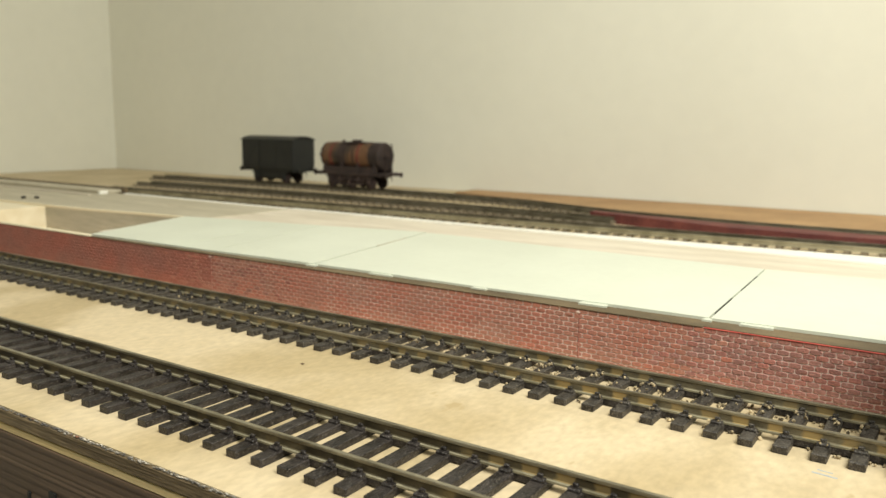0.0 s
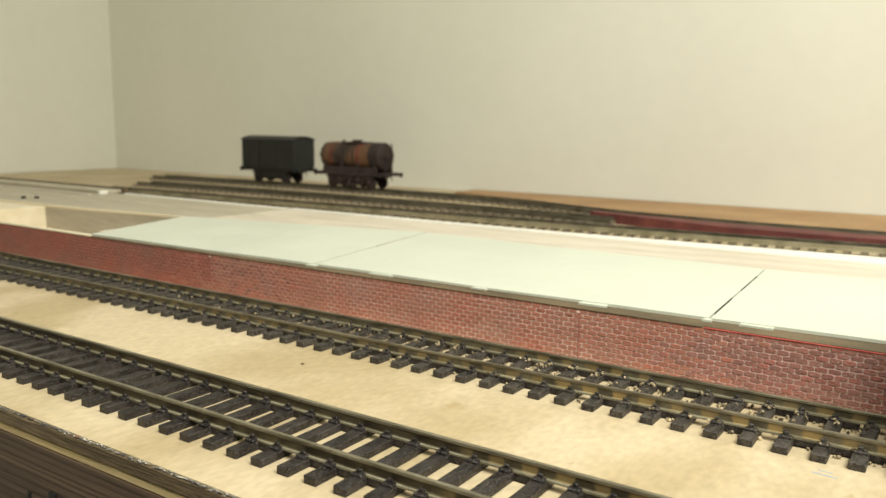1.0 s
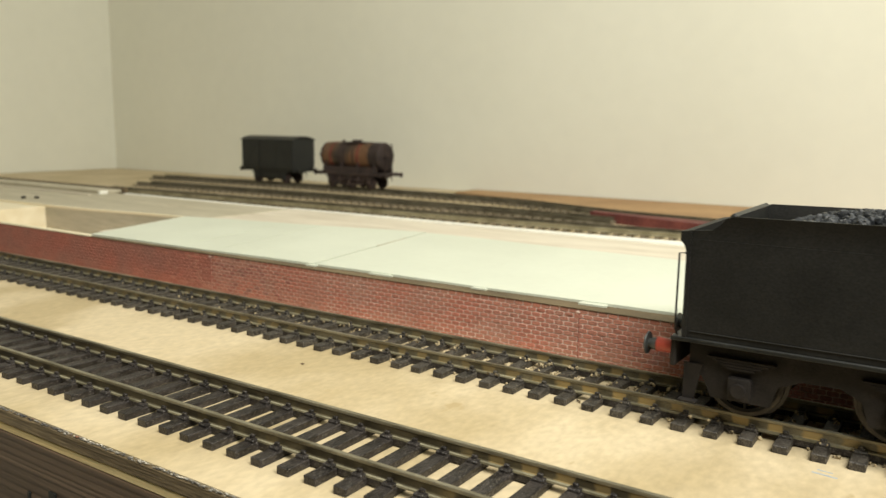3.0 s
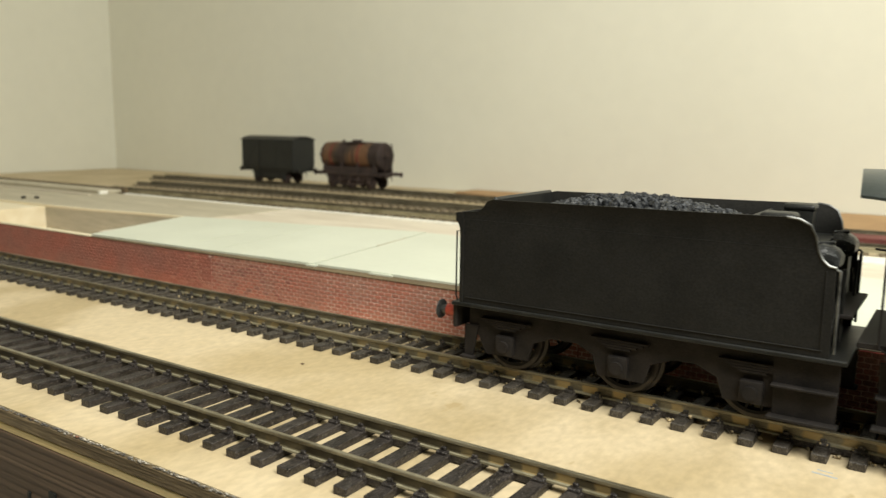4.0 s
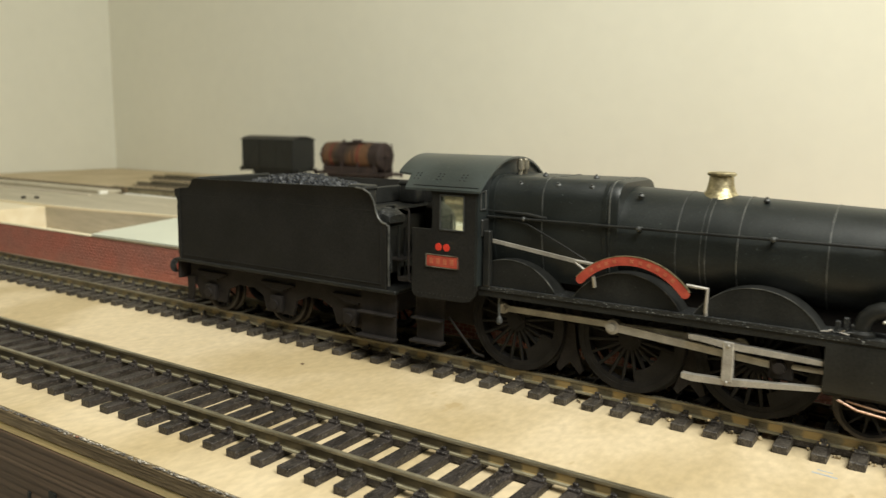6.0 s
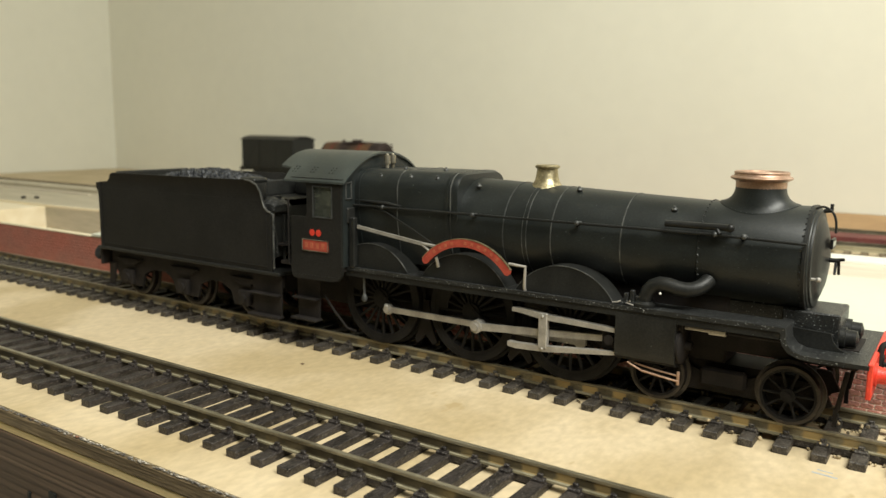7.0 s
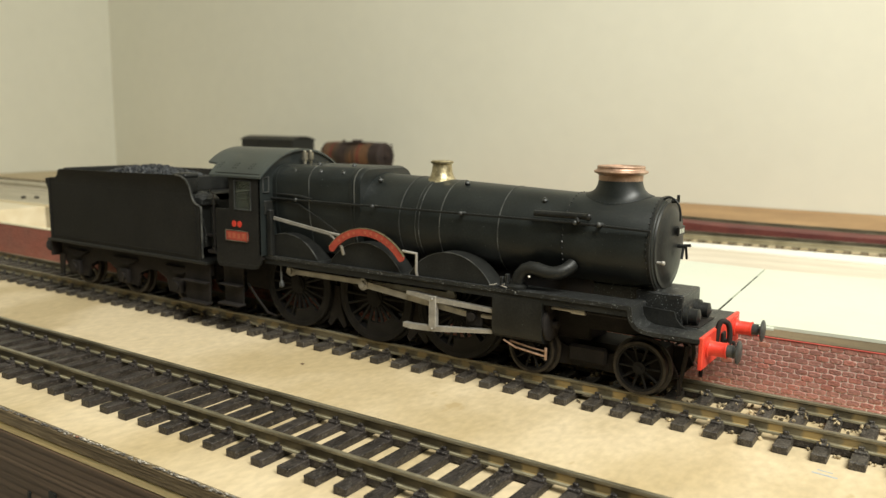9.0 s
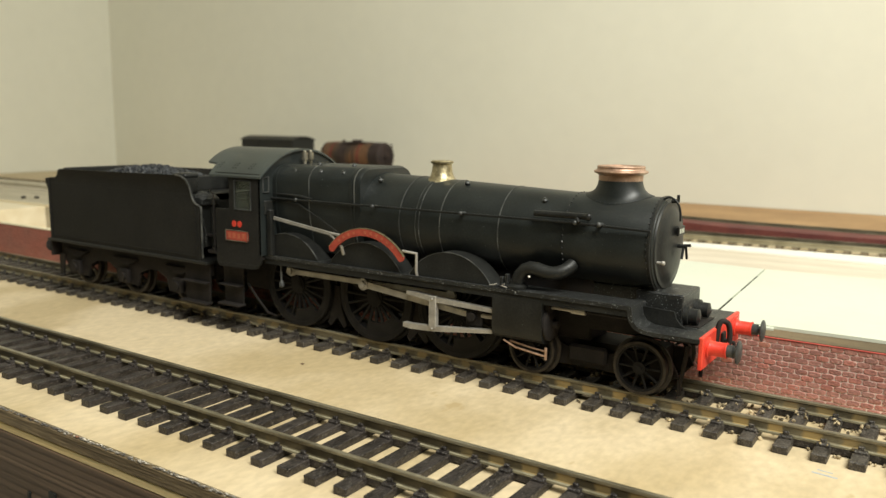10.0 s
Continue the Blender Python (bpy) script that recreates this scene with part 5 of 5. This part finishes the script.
# ---- the tender ----
def tender():
    t = thing("locomotive_tender", (-60.529, 183.31, 4.586), "plain black six-wheeled tender heaped with coal", "tender")
    P = lambda name, bm, m, label="": part(name, bm, m, t, label)

    def flare(z):
        return 16.5 + (1.1 * ((z - 38.5) / 5.5) ** 2 if z > 38.5 else 0.0)

    for s in (-1, 1):
        bm = bmesh.new()
        inner, outer = [], []
        xs = [-229.7, -225.0, -223.6, -222.2, -220.5, -200, -180, -165, -154, -151.6, -149.6, -148.6, -148.0, -147.2, -146.0, -144.6]
        top = [40.2, 40.6, 41.6, 43.2, 43.8, 44.0, 44.2, 44.4, 44.6, 44.3, 43.2, 41.0, 38.2, 36.6, 35.5, 35.2]
        secs = []
        for x, tz in zip(xs, top):
            zs = [17.2, 30.0, 38.5] + [38.5 + (tz - 38.5) * k / 4 for k in range(1, 5)] if tz > 38.5 else [17.2, 22, 28] + [28 + (tz - 28) * k / 4 for k in range(1, 5)]
            out = [(x, s * flare(z), z) for z in zs]
            inn = [(x, s * (flare(z) - 0.7), z) for z in reversed(zs)]
            secs.append(out + inn)
        loft(bm, secs)
        side = P("tank_side", bm, M_TENDER, "plain black tank side with flared top")
        bm = bmesh.new()
        pts = [(x, s * (flare(z) + 0.02), z) for x, z in zip(xs[8:], top[8:])]
        pipe(bm, pts, 0.28, 6)
        part("worn_edge", bm, M_GREYEDGE, side, "worn grey front edge")
        bm = bmesh.new()
        rod(bm, (-146.0, s * 16.6, 18.6), (-228.5, s * 16.6, 18.6), 0.16, seg=5)
        rod(bm, (-146.3, s * 16.6, 18.6), (-146.3, s * 16.6, 34.5), 0.14, seg=5)
        rod(bm, (-148.8, s * 16.47, 38.4), (-229.5, s * 16.47, 38.4), 0.09, seg=5)
        part("panel_beading", bm, M_TENDER, side)
        bm = bmesh.new()
        rod(bm, (-143.9, s * 16.2, 18.2), (-143.9, s * 16.2, 34.6), 0.3, seg=8)
        rod(bm, (-143.9, s * 16.2, 34.6), (-145.2, s * 16.2, 35.0), 0.25, seg=8)
        P("front_handrail", bm, M_GREYEDGE, "worn steel handrail")
        bm = bmesh.new()
        pipe(bm, [(-229.9, s * 15.4, 35.2), (-231.9, s * 15.4, 35.1), (-232.0, s * 15.4, 18.6), (-231.4, s * 15.4, 17.0)], 0.22)
        P("rear_handrail", bm, M_BLACK, "thin rear handrail")
    bm = bmesh.new()
    prism(bm, [(-230.1, 17.2), (-229.2, 17.2), (-229.2, 40.2), (-231.4, 39.9), (-231.4, 38.0), (-230.9, 37.5), (-230.5, 36.9), (-230.2, 36.1), (-230.1, 35.2)], -16.85, 16.85)
    P("rear_panel", bm, M_TENDER, "black tank rear")
    bm = bmesh.new()
    box(bm, -229.5, -149, -15.9, 15.9, 36.0, 38.0)
    P("tank_top", bm, M_BLACK)
    bm = bmesh.new()
    box(bm, -222, -220.6, -15.5, 15.5, 38, 44.2, 0.5)
    box(bm, -227.4, -223, -6, 6, 38, 40.2, 1.0, 2)
    P("rear_coal_plate", bm, M_BLACK)
    bm = bmesh.new()
    box(bm, -164, -163, -15.6, 15.6, 38, 43.0, 0.3)
    box(bm, -149.8, -149, -15.8, 15.8, 21, 38.0, 0.2)
    P("coal_bulkhead", bm, M_BLACK)
    bm = bmesh.new()
    box(bm, -148.9, -141.6, -13.4, 13.4, 24.8, 25.6, 0.2)
    P("shovel_plate", bm, M_FRAME, "dark shovelling plate")
    for s in (-1, 1):
        bm = bmesh.new()
        box(bm, -159.6, -153.4, *sorted((s * 9.0, s * 14.6)), 38.0, 44.2, 0.9, 3)
        box(bm, -159.9, -153.1, *sorted((s * 8.8, s * 14.8)), 43.2, 44.9, 0.8, 3)
        P("tool_box", bm, M_BLACK, "square black tool box with a lid")
        bm = bmesh.new()
        box(bm, -149, -145.6, *sorted((s * 15.6, s * 8)), 21, 34.6, 0.5)
        P("tool_locker", bm, M_BLACK)
        bm = bmesh.new()
        ball(bm, (-148.0, s * 13.0, 37.6), 2.2, 12, 8, 1, 1, 0.6)
        rod(bm, (-147.5, s * 10.5, 35), (-147.5, s * 10.5, 39.0), 0.5)
        rod(bm, (-149, s * 10.5, 39.0), (-146, s * 10.5, 39.4), 0.4)
        rod(bm, (-147.4, s * 14.6, 30.5), (-145.2, s * 14.6, 30.5), 0.5)
        pipe(bm, [(-145.4, s * 14.6, 30.5), (-144.8, s * 14.0, 27.0), (-145.0, s * 13.6, 21.6)], 0.3)
        P("brake_stand", bm, M_PLATE, "dusty grey fittings")
        bm = bmesh.new()
        loft(bm, [[(x, s * (11.6 + a * 3.9), 36.2 + b * h) for a, b in ((-0.8, -1), (0.8, -1), (1, -0.4), (0.9, 0.5), (0.5, 1), (-0.5, 1), (-0.9, 0.5), (-1, -0.4))] for x, h in ((-149.2, 2.4), (-148.0, 3.0), (-146.4, 2.7), (-145.0, 1.8), (-144.4, 1.0))])
        P("tool_roll", bm, M_PLATE, "crumpled dusty grey bundle on the locker")
        bm = bmesh.new()
        rod(bm, (-143.6, s * 12.2, 20), (-143.6, s * 12.2, 34.5), 0.32, seg=8)
        rod(bm, (-143.9, s * 9.0, 20), (-143.9, s * 9.0, 33.5), 0.32, seg=8)
        P("brake_column", bm, M_BLACK, "worn upright brake column")
    # coal
    bm = bmesh.new()
    rng = random.Random(21)
    for i in range(900):
        x, y = rng.uniform(-219, -165), rng.uniform(-14.5, 14.5)
        u = (x + 190) / 27
        h = 38.6 + 7.0 * max(0, 1 - u * u * 0.75) * max(0.0, 1 - (y / 17.0) ** 2) ** 0.8
        r = rng.uniform(0.7, 1.5)
        bmesh.ops.create_icosphere(bm, subdivisions=1, radius=r, matrix=Matrix.Translation((x, y, h - 0.5)) @ Euler((rng.random() * 6, rng.random() * 6, rng.random() * 6)).to_matrix().to_4x4() @ Matrix.Diagonal((1, rng.uniform(.55, .95), rng.uniform(.5, .9), 1)))
    secs = []
    for x in np.linspace(-220, -164, 15):
        u = (x + 190) / 27
        secs.append([(float(x), float(y), 37.8 + 6.5 * max(0, 1 - u * u * 0.75) * max(0.0, 1 - (y / 17.0) ** 2) ** 0.8) for y in np.linspace(-15, 15, 13)] + [(float(x), 15.0, 37.9), (float(x), -15.0, 37.9)])
    loft(bm, secs)
    ob = part("coal_load", bm, M_COAL, t, "heap of dark glinting coal")
    tagged(ob, kind="stuff")
    # footplate, frames, axleboxes
    bm = bmesh.new()
    box(bm, -232.4, -141.2, -17.0, 17.0, 16.2, 17.2, 0.2)
    P("footplate", bm, M_BLACK, "black tender footplate")
    bm = bmesh.new()
    for s in (-1, 1):
        pts = [(-229, 16.2), (-143, 16.2), (-143, 12.0), (-148, 11.6), (-152, 8.0), (-153.4, 4.2), (-165, 4.2), (-166.4, 8.6), (-171, 10.6), (-176, 10.6), (-181, 8.6), (-182.4, 4.0), (-193.6, 4.0), (-195, 8.6), (-199, 10.6), (-206, 10.6), (-210.6, 8.6), (-212, 4.0), (-224, 4.0), (-226, 8.0), (-229, 11.0)]
        prism(bm, pts, s * 13.4, s * 12.6)
    P("side_frame", bm, M_FRAME, "dark brown-black outside frames")
    for x in (-218.0, -188.3, -159.0):
        for s in (-1, 1):
            bm = bmesh.new()
            box(bm, x - 2.4, x + 2.4, *sorted((s * 13.3, s * 15.2)), 4.6, 9.6, 0.5, 2)
            rod(bm, (x, s * 15.0, 7.0), (x, s * 15.9, 7.0), 1.5, seg=14)
            for k in range(4):
                box(bm, x - 7 + k * 1.4, x + 7 - k * 1.4, *sorted((s * 13.3, s * 14.5)), 12.9 - k * 0.6, 13.4 - k * 0.6)
            P("axlebox", bm, M_FRAME, "dark axlebox with leaf spring")
    bm = bmesh.new()
    box(bm, -228, -146, -9, 9, 9.5, 16.2)
    P("well_tank", bm, M_FRAME)
    for s in (-1, 1):
        bm = bmesh.new()
        prism(bm, [(-155, 16), (-142.4, 16), (-142.8, 3.4), (-154.6, 3.0)], s * 14.6, s * 14.1)
        box(bm, -155.4, -142.2, *sorted((s * 16.8, s * 14.1)), 2.8, 3.5, 0.15)
        box(bm, -155, -142.6, *sorted((s * 16.6, s * 14.1)), 9.6, 10.2, 0.15)
        P("tender_steps", bm, M_FRAME, "dark tender footsteps")
        bm = bmesh.new()
        prism(bm, [(-230, 11), (-226, 11), (-227.5, 3.0), (-230, 2.6)], s * 14.0, s * 13.5)
        box(bm, -230.6, -226.6, *sorted((s * 15.6, s * 13.5)), 2.4, 3.0, 0.1)
        P("rear_step", bm, M_FRAME)
    bm = bmesh.new()
    box(bm, -232.6, -231.4, -15.8, 15.8, 10.2, 16.2, 0.2)
    beam = P("rear_bufferbeam", bm, M_FRAME, "dark rear bufferbeam")
    for s in (-1, 1):
        buffer(beam, -232.5, -239.6, s * 11.2, 13.2, M_PLATERED, "dull red buffer housing")
    bm = bmesh.new()
    rod(bm, (-232.4, 0, 13), (-236, 0, 12.6), 0.5)
    pipe(bm, [(-236, 0, 12.8), (-236.4, 0, 10), (-235.8, 0, 8.4)], 0.4)
    part("coupling_hook", bm, M_FRAME, beam)
    wheels = []
    for x in (-218.0, -188.3, -159.0):
        for s in (-1, 1):
            wheels.append(spoked_wheel("tender_wheel", t, (x, 0, 8.1), 8.1, 12, -10.0 if s < 0 else 7.4, 2.6, 1.8, M_TYRE, "spoked tender wheel"))
    return t, wheels


TENDER, TENDER_WHEELS = tender()


# ---- wagons on the siding: origin on the rail top, x along the track ----
def wagon_wheels(t, xs, r):
    for x in xs:
        bm = bmesh.new()
        for s in (-1, 1):
            lathe(bm, [(r, s * 7.6), (r, s * 9.6), (r - 0.8, s * 9.9), (1.2, s * 9.4), (1.0, s * 10.6)], (x, 0, r), 24, "y")
        rod(bm, (x, -8, r), (x, 8, r), 0.9)
        part("wheelset", bm, M_TANKFRAME, t)


def underframe(t, half, m, xs, z=13.0):
    bm = bmesh.new()
    for s in (-1, 1):
        prism(bm, [(-half * 0.72, z + 0.5), (half * 0.72, z + 0.5), (half * 0.62, 8.4), (half * 0.2, 7.0), (-half * 0.2, 7.0), (-half * 0.62, 8.4)], s * 11.3, s * 10.9)
        prism(bm, [(-half * 0.45, 9.0), (half * 0.45, 9.0), (half * 0.40, 4.2), (-half * 0.40, 4.2)], s * 9.6, s * 9.2)
        rod(bm, (-half * 0.6, s * 13.4, 6.5), (half * 0.3, s * 13.6, 9.0), 0.5)
    part("brake_gear", bm, m, t)
    bm = bmesh.new()
    for s in (-1, 1):
        box(bm, -half, half, *sorted((s * 12.2, s * 13.2)), z, z + 3.0, 0.2)
    box(bm, -half, half, -12.2, 12.2, z + 1, z + 2.8)
    for s in (-1, 1):
        box(bm, s * half - 0.8, s * half + 0.8, -14.5, 14.5, z - 0.2, z + 3.4, 0.2)
    part("solebar", bm, m, t)
    for x in xs:
        for s in (-1, 1):
            bm = bmesh.new()
            prism(bm, [(x - 4.6, z), (x + 4.6, z), (x + 1.8, 4.0), (x - 1.8, 4.0)], s * 12.0, s * 11.4)
            box(bm, x - 1.9, x + 1.9, *sorted((s * 11.6, s * 13.6)), 4.6, 8.4, 0.4)
            for k in range(3):
                box(bm, x - 5.5 + k * 1.5, x + 5.5 - k * 1.5, *sorted((s * 11.8, s * 13.0)), 10.4 - k * 0.7, 11.0 - k * 0.7)
            part("axleguard", bm, m, t)
    for s in (-1, 1):
        for y in (-11.4, 11.4):
            bm = bmesh.new()
            rod(bm, (s * half, y, z + 1.2), (s * (half + 4.4), y, z + 1.2), 1.3, seg=12)
            rod(bm, (s * (half + 4.4), y, z + 1.2), (s * (half + 6.2), y, z + 1.2), 0.7, seg=10)
            rod(bm, (s * (half + 6.2), y, z + 1.2), (s * (half + 6.9), y, z + 1.2), 2.4, seg=16)
            part("buffer", bm, m, t)
    bm = bmesh.new()
    rod(bm, (half, 0, z), (half + 4, 0, z - 0.4), 0.5)
    pipe(bm, [(half + 3.8, 0, z), (half + 4.2, 0, z - 3), (half + 3.6, 0, z - 5)], 0.4)
    part("coupling", bm, m, t)


def goods_van():
    t = thing("goods_van", (-609.5, 600, 4.6), "plain dark grey closed goods van on the siding", "wagon", "parked wagons")
    bm = bmesh.new()
    box(bm, -37.5, 37.5, -15.2, 15.2, 15.6, 45.0, 0.3)
    body = part("body", bm, M_VAN, t, "dark planked van body")
    bm = bmesh.new()
    for k in range(9):
        z = 17.5 + k * 3.1
        for s in (-1, 1):
            box(bm, -36.1, 36.1, *sorted((s * 15.2, s * 15.35)), z, z + 2.8, 0.08)
    part("planks", bm, M_VAN, body)
    for s in (-1, 1):
        for x in (-35.4, -12, 12, 35.4):
            bm = bmesh.new()
            box(bm, x - 0.6, x + 0.6, *sorted((s * 15.2, s * 15.9)), 15.6, 44.8)
            part("post", bm, M_VAN, body)
        for k in (-1, 1):
            bm = bmesh.new()
            prism(bm, [(k * 34, 16.5), (k * 32.6, 16.5), (k * 13, 43), (k * 14.4, 43)], s * 15.7, s * 15.2)
            part("brace", bm, M_VAN, body)
        for y in (-10, 0, 10):
            bm = bmesh.new()
            box(bm, *sorted((s * 36, s * 36.7)), y - 0.7, y + 0.7, 15.6, 46)
            part("end_post", bm, M_VAN, body)
    bm = bmesh.new()
    secs = []
    for y in np.linspace(-16, 16, 15):
        z = 44.8 + 3.6 * (1 - (abs(float(y)) / 16) ** 2)
        secs.append([(-38.6, float(y), z - 0.6), (38.6, float(y), z - 0.6), (38.6, float(y), z), (-38.6, float(y), z)])
    loft(bm, secs)
    part("roof", bm, M_VAN, t, "shallow curved dark roof")
    bm = bmesh.new()
    prism(bm, [(float(y), 44.8 + 3.2 * (1 - (abs(float(y)) / 15.2) ** 2)) for y in np.linspace(-15.2, 15.2, 13)], -36, 36, "yz")
    part("roof_end", bm, M_VAN, t)
    underframe(t, 36, M_VAN, (-20, 20), 12.4)
    wagon_wheels(t, (-20, 20), 6.2)


goods_van()


def tank_wagon():
    t = thing("tank_wagon", (-501.5, 600, 4.6), "rust-streaked brown tank wagon standing on the siding", "wagon", "parked wagons")
    bm = bmesh.new()
    lathe(bm, [(0.5, -37.6), (7.0, -36.8), (12.0, -35.0), (12.9, -34.0), (13.0, -33.0), (13.0, 33.0), (12.9, 34.0), (12.0, 35.0), (7.0, 36.8), (0.5, 37.6)], (0, 0, 31.0), 40, "x")
    tank = part("tank", bm, M_TANK, t, "streaked rusty orange-brown tank barrel")
    for x, w, m in ((-35, 1.6, M_TANKFRAME), (-24, 1.4, M_REDSTRIPE), (-10, 4.6, M_TANKFRAME), (4, 0.9, M_TANKFRAME), (10, 1.5, M_REDSTRIPE), (28.4, 5.6, M_TANKFRAME)):
        bm = bmesh.new()
        r = 12.4 if x == -35 else 13.0
        lathe(bm, [(r - 0.2, x - w), (r + 0.3, x - w), (r + 0.3, x + w), (r - 0.2, x + w)], (0, 0, 31.0), 40, "x", False)
        part("tank_strap", bm, m, tank)
    bm = bmesh.new()
    lathe(bm, [(13.1, 33.9), (12.2, 35.2), (7.1, 37.0), (0.5, 37.8)], (0, 0, 31.0), 40, "x", False)
    part("tank_end", bm, M_TANKFRAME, tank, "dark grey-brown tank end")
    bm = bmesh.new()
    rod(bm, (0, 0, 43), (0, 0, 45.6), 4.6, seg=24)
    rod(bm, (0, 0, 45.6), (0, 0, 46.4), 5.2, seg=24)
    box(bm, -14, 14, -7.5, 7.5, 43.4, 44.4, 0.2)
    rod(bm, (-17, 0, 43), (-17, 0, 46.4), 1.4)
    part("filler_lid", bm, M_TANKFRAME, tank)
    bm = bmesh.new()
    for x in (-24, 0, 24):
        box(bm, x - 2, x + 2, -10.5, 10.5, 15.8, 20.5, 0.4)
    for s in (-1, 1):
        for x in (-30, -10, 10, 30):
            rod(bm, (x, s * 12.6, 16), (x, s * 11.6, 25.5), 0.8)
    part("tank_cradle", bm, M_TANKFRAME, t)
    bm = bmesh.new()
    for s in (-1, 1):
        box(bm, -34, 34, *sorted((s * 11.6, s * 12.2)), 15.0, 21.0, 0.3)
    part("cradle_beam", bm, M_TANKFRAME, t)
    bm = bmesh.new()
    pipe(bm, [(36, -6, 31), (42, -6, 31)], 0.6)
    for y in (-5, 5):
        rod(bm, (38.4, y, 16), (38.4, y, 44), 0.5)
    for k in range(6):
        rod(bm, (38.4, -5, 19 + k * 4), (38.4, 5, 19 + k * 4), 0.35)
    part("end_ladder", bm, M_TANKFRAME, t, "thin end ladder")
    underframe(t, 38, M_TANKFRAME, (-24, 0, 24), 12.6)
    bm = bmesh.new()
    for x in (-13, 11):
        lathe(bm, [(0.5, x - 7.5), (4.2, x - 6.5), (4.2, x + 6.5), (0.5, x + 7.5)], (0, -7.0, 9.0), 18, "x")
    part("brake_cylinder", bm, M_TANKFRAME, t)
    bm = bmesh.new()
    box(bm, 37.5, 44.5, -6.5, -5.5, 30.2, 31.8, 0.3)
    box(bm, -44, -37.5, -6.5, -5.5, 31.0, 32.4, 0.3)
    part("end_bracket", bm, M_TANKFRAME, t)
    for s in (-1, 1):
        bm = bmesh.new()
        box(bm, -18, 18, *sorted((s * 13.6, s * 14.6)), 3.4, 5.0, 0.2)
        rod(bm, (-12, s * 12.5, 13), (-12, s * 14.2, 4), 0.6)
        rod(bm, (12, s * 12.5, 13), (12, s * 14.2, 4), 0.6)
        part("step_board", bm, M_TANKFRAME, t)
    wagon_wheels(t, (-24, 0, 24), 6.0)


tank_wagon()


# ---- what moves: the train backs in, slows and stops ----
RUN = [(0.0, 294.5), (1.0, 294.5), (1.3, 294.0), (1.6, 291.0), (1.9, 284.6), (2.0, 282.2), (2.2, 277.0), (2.5, 267.1), (2.7, 257.6), (3.8, 195.4), (4.0, 184.7), (4.5, 157.3), (5.0, 129.7), (5.5, 102.8), (5.7, 92.0), (6.3, 59.0), (6.55, 45.5), (6.8, 35.6), (7.0, 32.2), (7.5, 22.3), (8.0, 11.7), (8.5, 1.75), (8.65, 0.0), (10.0, 0.0)]


def run(t):
    """How far the train still has to go, in millimetres: a monotone cubic through RUN."""
    xs = [p[0] for p in RUN]
    ys = [p[1] for p in RUN]
    i = min(max(int(np.searchsorted(xs, t)) - 1, 0), len(xs) - 2)
    d = [(ys[k + 1] - ys[k]) / (xs[k + 1] - xs[k]) for k in range(len(xs) - 1)]

    def slope(k):
        if k == 0 or k == len(xs) - 1:
            return 0.0
        a, b = d[k - 1], d[k]
        return 0.0 if a * b <= 0 else 2 * a * b / (a + b)

    h = xs[i + 1] - xs[i]
    u = (t - xs[i]) / h
    return (1 + 2 * u) * (1 - u) ** 2 * ys[i] + u * (1 - u) ** 2 * h * slope(i) + u * u * (3 - 2 * u) * ys[i + 1] + u * u * (u - 1) * h * slope(i + 1)


def motions():
    times = [k / 10 for k in range(101)]
    phase = radians(107.6)
    body = [(t, pose((-60.529 + run(t)) * MM, 183.31 * MM, 4.586 * MM)) for t in times]
    walk(LOCO, body)
    walk(TENDER, body)

    def spin(wheels, r, start=0.0):
        for w in wheels:
            x, z = w.location.x, w.location.z
            walk(w, [(t, pose(x, 0, z) @ Matrix.Rotation(-(start - run(t) / r), 4, "Y")) for t in times])

    spin(BOGIE, 6.4)
    spin(TENDER_WHEELS, 8.1)
    for k, w in enumerate(DRIVING):
        spin([w], 13.0, phase + (math.pi / 2 if k % 2 else 0))
    for k in (0, 1):
        def angle(t):
            return phase + (math.pi / 2 if k else 0) - run(t) / 13.0
        walk(COUPLING[k], [(t, pose((DRIVERS[0] + THROW * math.cos(angle(t))) * MM, 0, (13.0 + THROW * math.sin(angle(t))) * MM)) for t in times])
        mains, heads = [], []
        for t in times:
            px, pz = DRIVERS[1] + THROW * math.cos(angle(t)), 13.0 + THROW * math.sin(angle(t))
            lean = math.asin((13.2 - pz) / 36.5)
            mains.append((t, pose(px * MM, 0, pz * MM) @ Matrix.Rotation(-lean, 4, "Y")))
            heads.append((t, pose((px + 36.5 * math.cos(lean)) * MM, 0, 13.2 * MM)))
        walk(MAIN[k], mains)
        walk(CROSS[k], heads)


motions()
